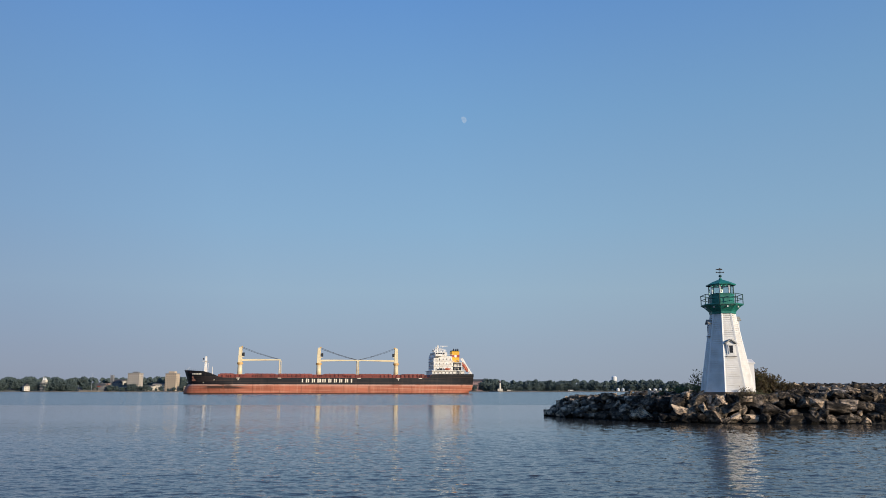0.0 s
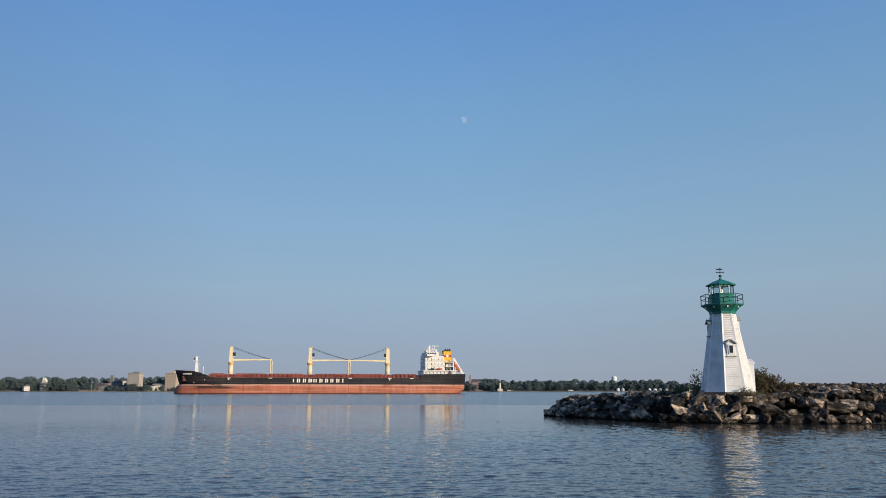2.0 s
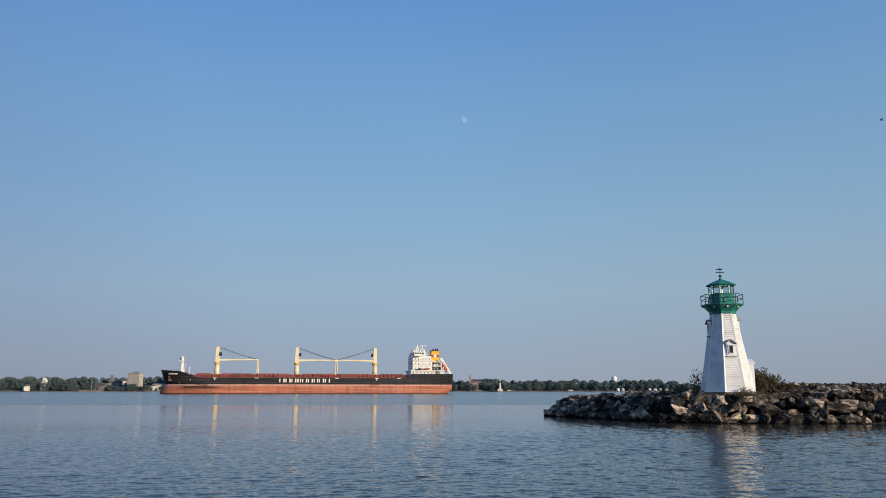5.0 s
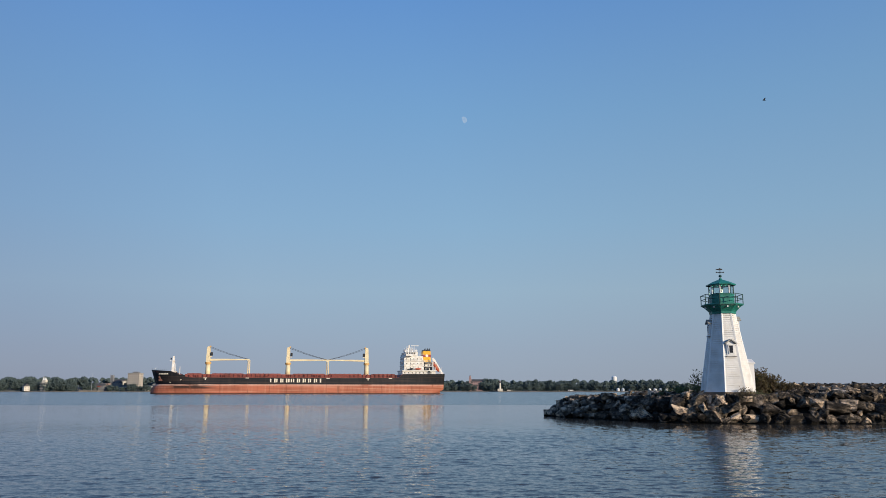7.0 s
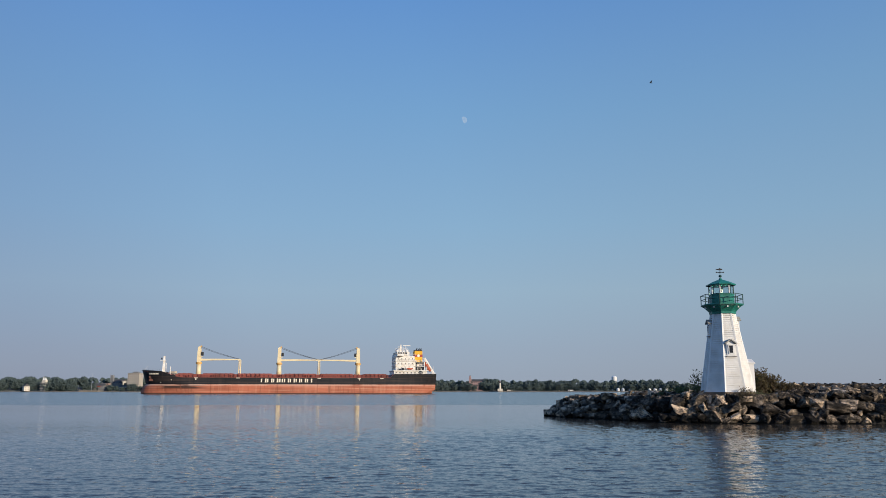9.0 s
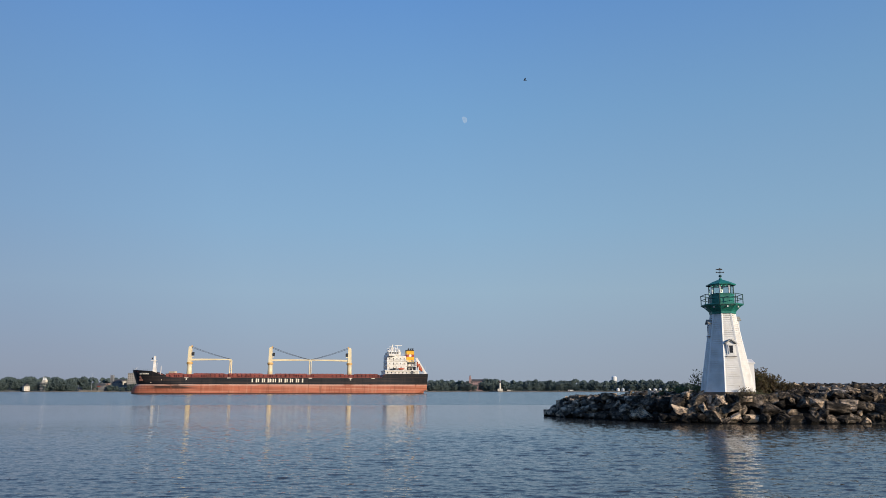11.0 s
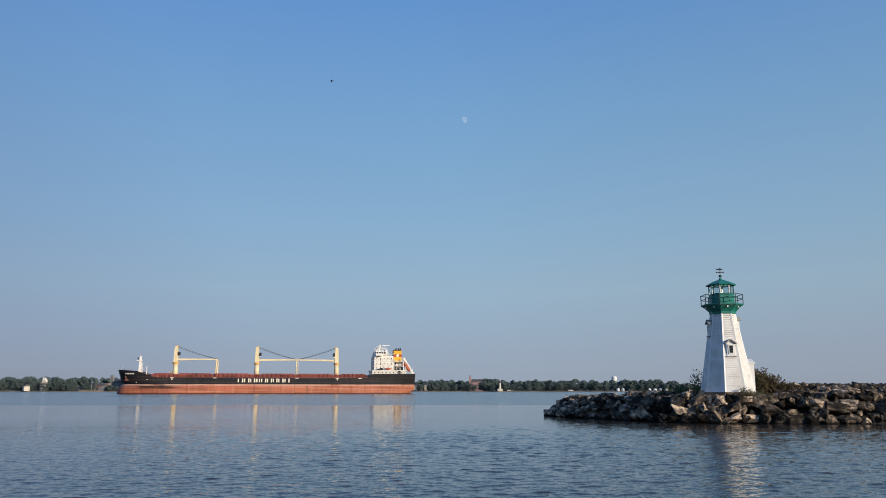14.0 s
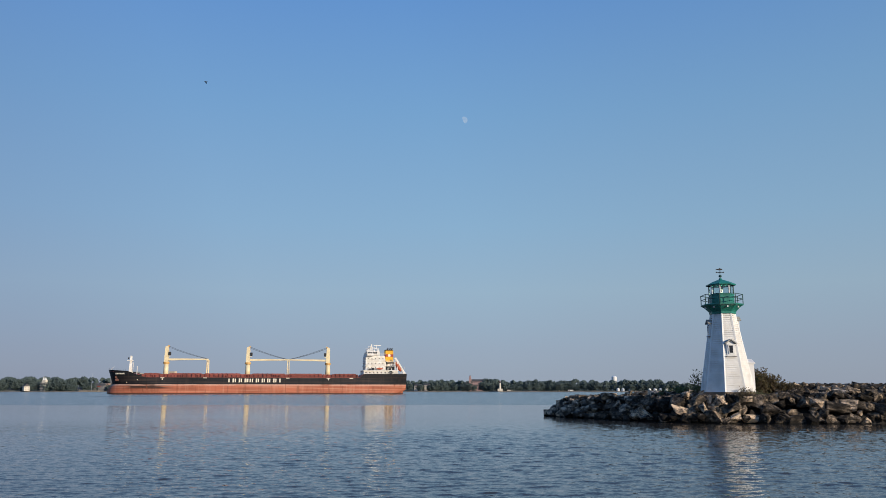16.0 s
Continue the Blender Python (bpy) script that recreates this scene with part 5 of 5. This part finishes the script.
# the boulders that stand out: x, y, z, half width, half height, tilt in degrees, pale or dark stone
BIG_ROCKS = ((13.6, 63.6, 1.72, 0.82, 0.40, 0, 1), (13.6, 62.8, 1.22, 0.35, 0.63, 10, 1), (12.6, 62.6, 0.30, 0.66, 0.32, 0, 0),
             (14.2, 58.4, 0.43, 0.28, 0.39, 0, 1), (15.9, 56.5, 1.16, 0.55, 0.62, 0, 1), (17.7, 55.1, 1.42, 0.80, 0.37, -38, 1),
             (17.1, 54.5, 0.36, 0.70, 0.41, 0, 1), (18.8, 54.7, 1.31, 0.44, 0.69, 0, 1), (21.1, 53.5, 0.32, 0.73, 0.36, 0, 1),
             (23.1, 53.3, 0.33, 0.56, 0.40, 0, 1), (24.0, 53.2, 0.29, 0.94, 0.40, 0, 0), (26.2, 53.2, 0.29, 0.51, 0.40, 0, 1),
             (26.9, 53.8, 1.06, 1.00, 0.46, 12, 0), (28.7, 54.6, 2.20, 0.44, 0.23, 25, 1))


def add_stone(bm, me, m):
    """Join a copy of a stone into a heap."""
    one = me.copy()
    one.transform(m)
    bm.from_mesh(one)
    bpy.data.meshes.remove(one)


def breakwater():
    bw = thing("breakwater", "long breakwater of dark angular boulders standing in the river", "breakwater", kind="structure")
    # core sheet under the stones, its colour standing in for shade in the gaps
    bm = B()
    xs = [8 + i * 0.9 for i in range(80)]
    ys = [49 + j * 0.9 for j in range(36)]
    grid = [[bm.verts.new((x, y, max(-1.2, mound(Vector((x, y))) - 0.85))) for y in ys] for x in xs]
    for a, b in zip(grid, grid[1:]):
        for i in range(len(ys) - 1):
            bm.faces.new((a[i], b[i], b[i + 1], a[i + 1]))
    part("core", bm, M_GAP_SHADE, bw, "rubble core coloured near black for shade between boulders")
    rocks = [rock_mesh(100 + k) for k in range(26)]
    plain_rocks = [rock_mesh(100 + k, (0.8,)) for k in range(26)]
    rubble = [rock_mesh(150 + k, ()) for k in range(10)]
    rng = random.Random(21)
    placed = [(Vector((b[0], b[1])), 0.75 * b[3]) for b in BIG_ROCKS]
    # the largest blocks first, then the stones wedged between them
    for lo, hi, tries in ((0.45, 0.66, 5000), (0.31, 0.46, 9000), (0.19, 0.30, 14000)):
        for k in range(tries):
            p = Vector((rng.uniform(8.5, 66) if k % 4 == 0 else rng.uniform(8.5, 38), rng.uniform(50, 80)))
            s = rng.uniform(lo, hi) * (0.72 if p.x < 16 else 1.0)
            d = inset(p)
            if d < (0.45 * s if p.x > 11 else 0.1) or d > 8.0 or (d > 2.2 and lo > 0.4):
                continue
            if (p - Vector((LH.x, LH.y))).length < 1.75 + 0.5 * s:
                continue
            if any((p - q).length < 0.66 * (s + u) for q, u in placed):
                continue
            placed.append((p, s))
    for k in range(20):        # stones packed round the foot of the lighthouse
        t = radians(-150 + k * 15)
        placed.append((Vector((LH.x + 2.0 * math.sin(t), LH.y - 2.0 * math.cos(t))), 0.41))
    del placed[:len(BIG_ROCKS)]
    pale = [me.copy() for me in rocks[:8]]
    for me in pale:
        me.materials[0] = M_PALE_ROCK
    for i, (x, y, z, w, h, tilt, light) in enumerate(BIG_ROCKS):
        me = (pale if light else rocks)[i % 8]
        m = Matrix.LocRotScale((x, y, z), Euler((rng.uniform(-0.2, 0.2), radians(tilt), rng.uniform(-0.3, 0.3))), (w * 0.92, 0.45 * (w + h), h * 0.95))
        part("boulder", me, M_ROCK, bw, "pale tan boulder" if light else "", m=m)
    placed.sort(key=lambda e: (e[0].x > 34, e[0].length))        # the nearest first, the long tail of the mound last
    rest = bmesh.new()
    # smaller stones that fill the gaps below the outer layer
    under = []
    for k in range(5000):
        p = Vector((rng.uniform(9, 45), rng.uniform(50, 78)))
        if 0.35 < inset(p) < 4.5 and (p - Vector((LH.x, LH.y))).length > 1.9 and all((p - q).length > 0.5 for q in under):
            under.append(p)
            m = Matrix.LocRotScale((p.x, p.y, mound(p) - 0.42), Euler([rng.uniform(0, 6.28) for _ in range(3)]), [rng.uniform(0.26, 0.42) for _ in range(3)])
            add_stone(rest, rubble[k % 10], m)
    for i, (p, s) in enumerate(placed):
        tall = s * rng.uniform(0.58, 0.85)
        z = mound(p) + 0.29 - tall + rng.uniform(-0.12, 0.14)
        if p.x < 24.3 and (p - Vector((LH.x, LH.y))).length < 4.3 and (inset(p) > 1.6 or s == 0.41):
            z = min(max(z, 1.72 - s * 0.35), 1.98 - s * 0.55)
        if s == 0.41:
            z = 1.62
        lean = 0.25 if inset(p) > 1.8 else 0.5
        e = Euler((rng.uniform(-lean, lean), rng.uniform(-lean, lean), rng.uniform(0, 6.28)))
        m = Matrix.LocRotScale((p.x, p.y, z), e, (s * rng.uniform(1.0, 1.4), s * rng.uniform(0.8, 1.05), tall))
        k = rng.randrange(len(rocks))
        # pale share along x: tan stone, with sunlit and shaded stretches put into colour
        light = rng.random() < (0.8 if p.x > 27 else 0.03 if p.x > 23 else 0.04 if p.x < 12 else 0.5 if p.x < 16.5 and z + tall > 1.5 else 0.35 if 16 < p.x < 20 else 0.3 if p.x < 16 else 0.12)
        me = pale[k % 8] if light else rocks[k]
        if i < 270:
            part("boulder", me, M_ROCK, bw, m=m)
        else:
            add_stone(rest, plain_rocks[k], m)
    if len(rest.verts):
        rest_mesh = mesh_of(rest, "far_boulders")
        rest_mesh.materials.append(M_ROCK)
        r = part("far_boulders", rest_mesh, M_ROCK, bw)
        r["kind"] = "stuff"
    else:
        rest.free()
    return bw


breakwater()


# ---- plants ----
def shrub(name, label, x, y, z, w, d, h, stems, leaves, seed, leaf=0.07, spiky=0.0, green=None):
    rng = random.Random(seed)
    ob = thing(name, label, "shrub", pose(x, y, z))
    bm, lf = B(), B()
    for k in range(stems):
        b0 = Vector((rng.uniform(-w, w) * 0.35, rng.uniform(-d, d) * 0.35, -0.25))
        tip = Vector((b0.x * 1.3 + rng.gauss(0, 1) * w * 0.28, b0.y + rng.gauss(0, 1) * d * 0.25, h * rng.uniform(0.5, 1.0)))
        mid = (b0 + tip) / 2 + Vector((rng.gauss(0, 0.05), rng.gauss(0, 0.05), 0.06))
        rod(bm, b0, mid, 0.014, 0.010, 4)
        rod(bm, mid, tip, 0.010, 0.004, 4)
        for j in range(leaves):
            t = rng.uniform(0.12, 1.0)
            c = b0.lerp(tip, t) + Vector((rng.gauss(0, 1), rng.gauss(0, 1), rng.gauss(0, 0.7))) * (0.15 * (1.15 - t * spiky))
            u = Vector((rng.gauss(0, 1), rng.gauss(0, 1), rng.gauss(0, 1))).normalized() * leaf * rng.uniform(0.7, 1.4)
            v = u.cross(Vector((rng.gauss(0, 1), rng.gauss(0, 1), rng.gauss(0, 1)))).normalized() * leaf * 0.55
            lf.faces.new([lf.verts.new(c + q) for q in (u, v, -u, -v)])
    part("stems", bm, M_TWIG, ob)
    part("leaves", lf, green or M_LEAF, ob)
    return ob


shrub("shrub", "sparse leafy shrub with thin stems beside the lighthouse", 18.85, 57.6, 1.98, 0.75, 0.9, 2.05, 12, 26, 5, 0.085)
shrub("shrub", "low green shrub among the boulders", 18.31, 59.4, 1.82, 1.03, 0.97, 0.73, 30, 30, 6, 0.075)
shrub("shrub", "low green shrub among the boulders", 17.5, 60.8, 1.71, 0.9, 0.86, 0.52, 26, 30, 16, 0.075)
shrub("shrub", "dense tall weedy shrub behind the boulders", 22.75, 56.8, 1.93, 1.2, 1.3, 1.95, 95, 95, 7, 0.06, 0.9, M_WEED)
shrub("shrub", "dense olive shrub behind the boulders", 23.75, 57.0, 1.98, 1.25, 1.3, 1.5, 85, 90, 8, 0.06, 0.9, M_WEED)
shrub("shrub", "low olive weeds at the edge of the boulders", 24.9, 57.0, 2.0, 1.1, 1.1, 0.85, 60, 60, 18, 0.055, 0.9, M_WEED)
shrub("shrub", "thin low brown weeds at the foot of the lighthouse", 20.9, 54.0, 1.75, 1.0, 0.43, 0.7, 26, 22, 9, 0.05, 0.5, M_WEED)
shrub("shrub", "thin low green weeds at the foot of the lighthouse", 21.7, 54.1, 1.7, 0.76, 0.43, 0.5, 18, 20, 10, 0.05)


# ---- clapboards: one piece a board and facet ----
def clapboards():
    n, top = 36, 5.24
    for k in range(8):
        for r in range(n):
            z0, z1 = top * r / n, top * (r + 1) / n
            rows = []
            for z, off in ((z0 - 0.010, 0.028), (z1, -0.016)):
                q, s = Vector(oct_ring(lh_radius(z), z)[k]), Vector(oct_ring(lh_radius(z), z)[(k + 1) % 8])
                d = (s - q).normalized()
                o = d.cross(Vector((0, 0, 1))).normalized() * off
                rows.append((q + d * 0.05 + o, s - d * 0.05 + o))
            (a, b), (c, e) = rows
            o = (b - a).normalized().cross(Vector((0, 0, 1))) * 0.04
            me = bpy.data.meshes.new("clapboard")
            me.from_pydata([a, b, e, c, a - o, b - o, e - o, c - o], [], [(0, 1, 2, 3), (7, 6, 5, 4), (0, 4, 5, 1), (3, 2, 6, 7), (0, 3, 7, 4), (1, 5, 6, 2)])
            part("clapboard", me, M_CLAP, TOWER)


clapboards()


# ---- moon ----
def moon():
    bm = B()
    r, pts = 18.0, []
    for i in range(25):
        t = -math.pi / 2 + math.pi * i / 24
        pts.append((r * math.cos(t), r * math.sin(t)))
    for i in range(25):
        t = math.pi / 2 - math.pi * i / 24
        pts.append((-r * 0.35 * math.cos(t), r * math.sin(t)))
    rings(bm, [[(x, y0, z) for x, z in pts[:24] + pts[25:49]] for y0 in (-1.0, 1.0)])
    me = mesh_of(bm, "moon")
    m = bpy.data.materials.new("pale_day_moon")
    m.use_nodes = True
    n, l = m.node_tree.nodes, m.node_tree.links
    n.clear()
    tr, em, mx, out = n.new("ShaderNodeBsdfTransparent"), n.new("ShaderNodeEmission"), n.new("ShaderNodeMixShader"), n.new("ShaderNodeOutputMaterial")
    em.inputs[0].default_value, em.inputs[1].default_value = (0.55, 0.68, 0.85, 1), 0.8
    tc, nz, mr = n.new("ShaderNodeTexCoord"), n.new("ShaderNodeTexNoise"), n.new("ShaderNodeMapRange")
    nz.inputs["Scale"].default_value = 0.07
    mr.inputs[1].default_value, mr.inputs[2].default_value, mr.inputs[3].default_value, mr.inputs[4].default_value = 0.3, 0.7, 0.12, 0.42
    l.new(tc.outputs["Object"], nz.inputs["Vector"])
    l.new(nz.outputs["Fac"], mr.inputs[0])
    l.new(mr.outputs[0], mx.inputs[0])
    l.new(tr.outputs[0], mx.inputs[1])
    l.new(em.outputs[0], mx.inputs[2])
    l.new(mx.outputs[0], out.inputs[0])
    me.materials.append(m)
    ob = new("moon", me)
    ob.matrix_basis = pose(105.7, 3800, 1382.5, 20, -25, 0)
    return tagged(ob, "pale gibbous day moon in the blue sky", "moon")


MOON = moon()


# ---- birds: their own space has the head at +x ----
def bird(label, span, length):
    ob = thing("bird", label, "bird")
    bm = ball(B(), (0, 0, 0), 1.0, 2, (length * 0.5, length * 0.13, length * 0.12))
    part("body", bm, M_BIRD, ob, "", True)
    part("head", ball(B(), (length * 0.5, 0, length * 0.04), length * 0.1, 2), M_BIRD, ob, "", True)
    part("beak", rod(B(), (length * 0.57, 0, length * 0.04), (length * 0.7, 0, length * 0.02), length * 0.035, 0.002, 6), M_IRON, ob)
    part("tail", rings(B(), [[(x, y * w, z) for y, z in ((-1, -0.008), (1, -0.008), (1, 0.008), (-1, 0.008))] for x, w in ((-length * 0.35, length * 0.06), (-length * 0.75, length * 0.13))]), M_BIRD, ob)
    wings = []
    for s in (1, -1):
        rows = []
        for k, (y, x0, x1) in enumerate(((0.04, -0.13, 0.16), (0.22, -0.12, 0.19), (0.38, -0.14, 0.12), (0.5, -0.16, -0.10))):
            rows.append([(x1 * span * 0.8, s * y * span, 0.012), (x0 * span * 0.8, s * y * span, 0.0), (x0 * span * 0.8, s * y * span, -0.006), (x1 * span * 0.8, s * y * span, -0.012)])
        wings.append(part("wing", rings(B(), rows), M_BIRD, ob))
    return ob, wings


CROW, CROW_WINGS = bird("dark bird with bent wings flying across the sky", 1.15, 0.55)
SWALLOW, SWALLOW_WINGS = bird("small dark bird skimming low over the water", 0.19, 0.10)


# ---- what moves ----
def motions():
    h = radians(11.5)
    rows = []
    for t in (0.0, 4.0, 8.0, 12.0, 16.0):
        rows.append((t, pose(-74.07 - math.cos(h) * 2.828 * t, 511.41 - math.sin(h) * 2.828 * t, 0, 0, 0, 191.5)))
    walk(SHIP, rows)
    # offset set to fit the dark line's place in the camera's view
    walk(DARK_LINE_RIDGE, [(t, Matrix.Translation((70, -190, 0)) @ m) for t, m in rows])
    walk(WATER, [(0.0, pose(0, 0, 0)), (8.0, pose(-4.8, -0.4, 0)), (16.0, pose(-9.6, -0.8, 0))])
    walk(MOON, [(0.0, pose(104.5, 3800, 1382.5, 20, -25, 0)), (16.0, pose(109.5, 3800, 1382.5, 20, -25, 0))])
    path = ((0.0, 146.0, 46.0), (4.2, 99.5, 54.5), (6.3, 74.3, 59.8), (7.0, 66.2, 61.0), (8.0, 55.0, 63.3), (9.0, 43.05, 64.8), (11.5, 10.2, 65.5),
            (12.5, -3.3, 65.9), (13.5, -16.5, 65.8), (14.5, -29.6, 65.1), (16.0, -49.1, 65.1))
    walk(CROW, [(t, pose(x, 150, z, 0, -4, 180)) for t, x, z in path])
    low = ((0, -4.96, 0.23), (0.5, -2.61, 0.26), (1, -0.33, 0.16), (1.5, 1.85, 0.39), (2, 3.21, 0.42), (2.6, 4.5, 0.31), (3, 5.42, 0.26), (4, 7.8, 0.26), (6, 13.12, 0.81), (8, 21.16, 1.95), (10, 30.72, 3.92), (16, 62.05, 8.66))
    walk(SWALLOW, [(t, pose(x, 46, z)) for t, x, z in low])
    for wings, beat, swing in ((CROW_WINGS, 0.2, 38), (SWALLOW_WINGS, 0.1, 40)):
        for s, wing in zip((1, -1), wings):
            walk(wing, [(k * beat, pose(0, 0, 0, s * (8 + (swing if k % 2 else -swing)))) for k in range(round(16 / beat) + 1)])


motions()
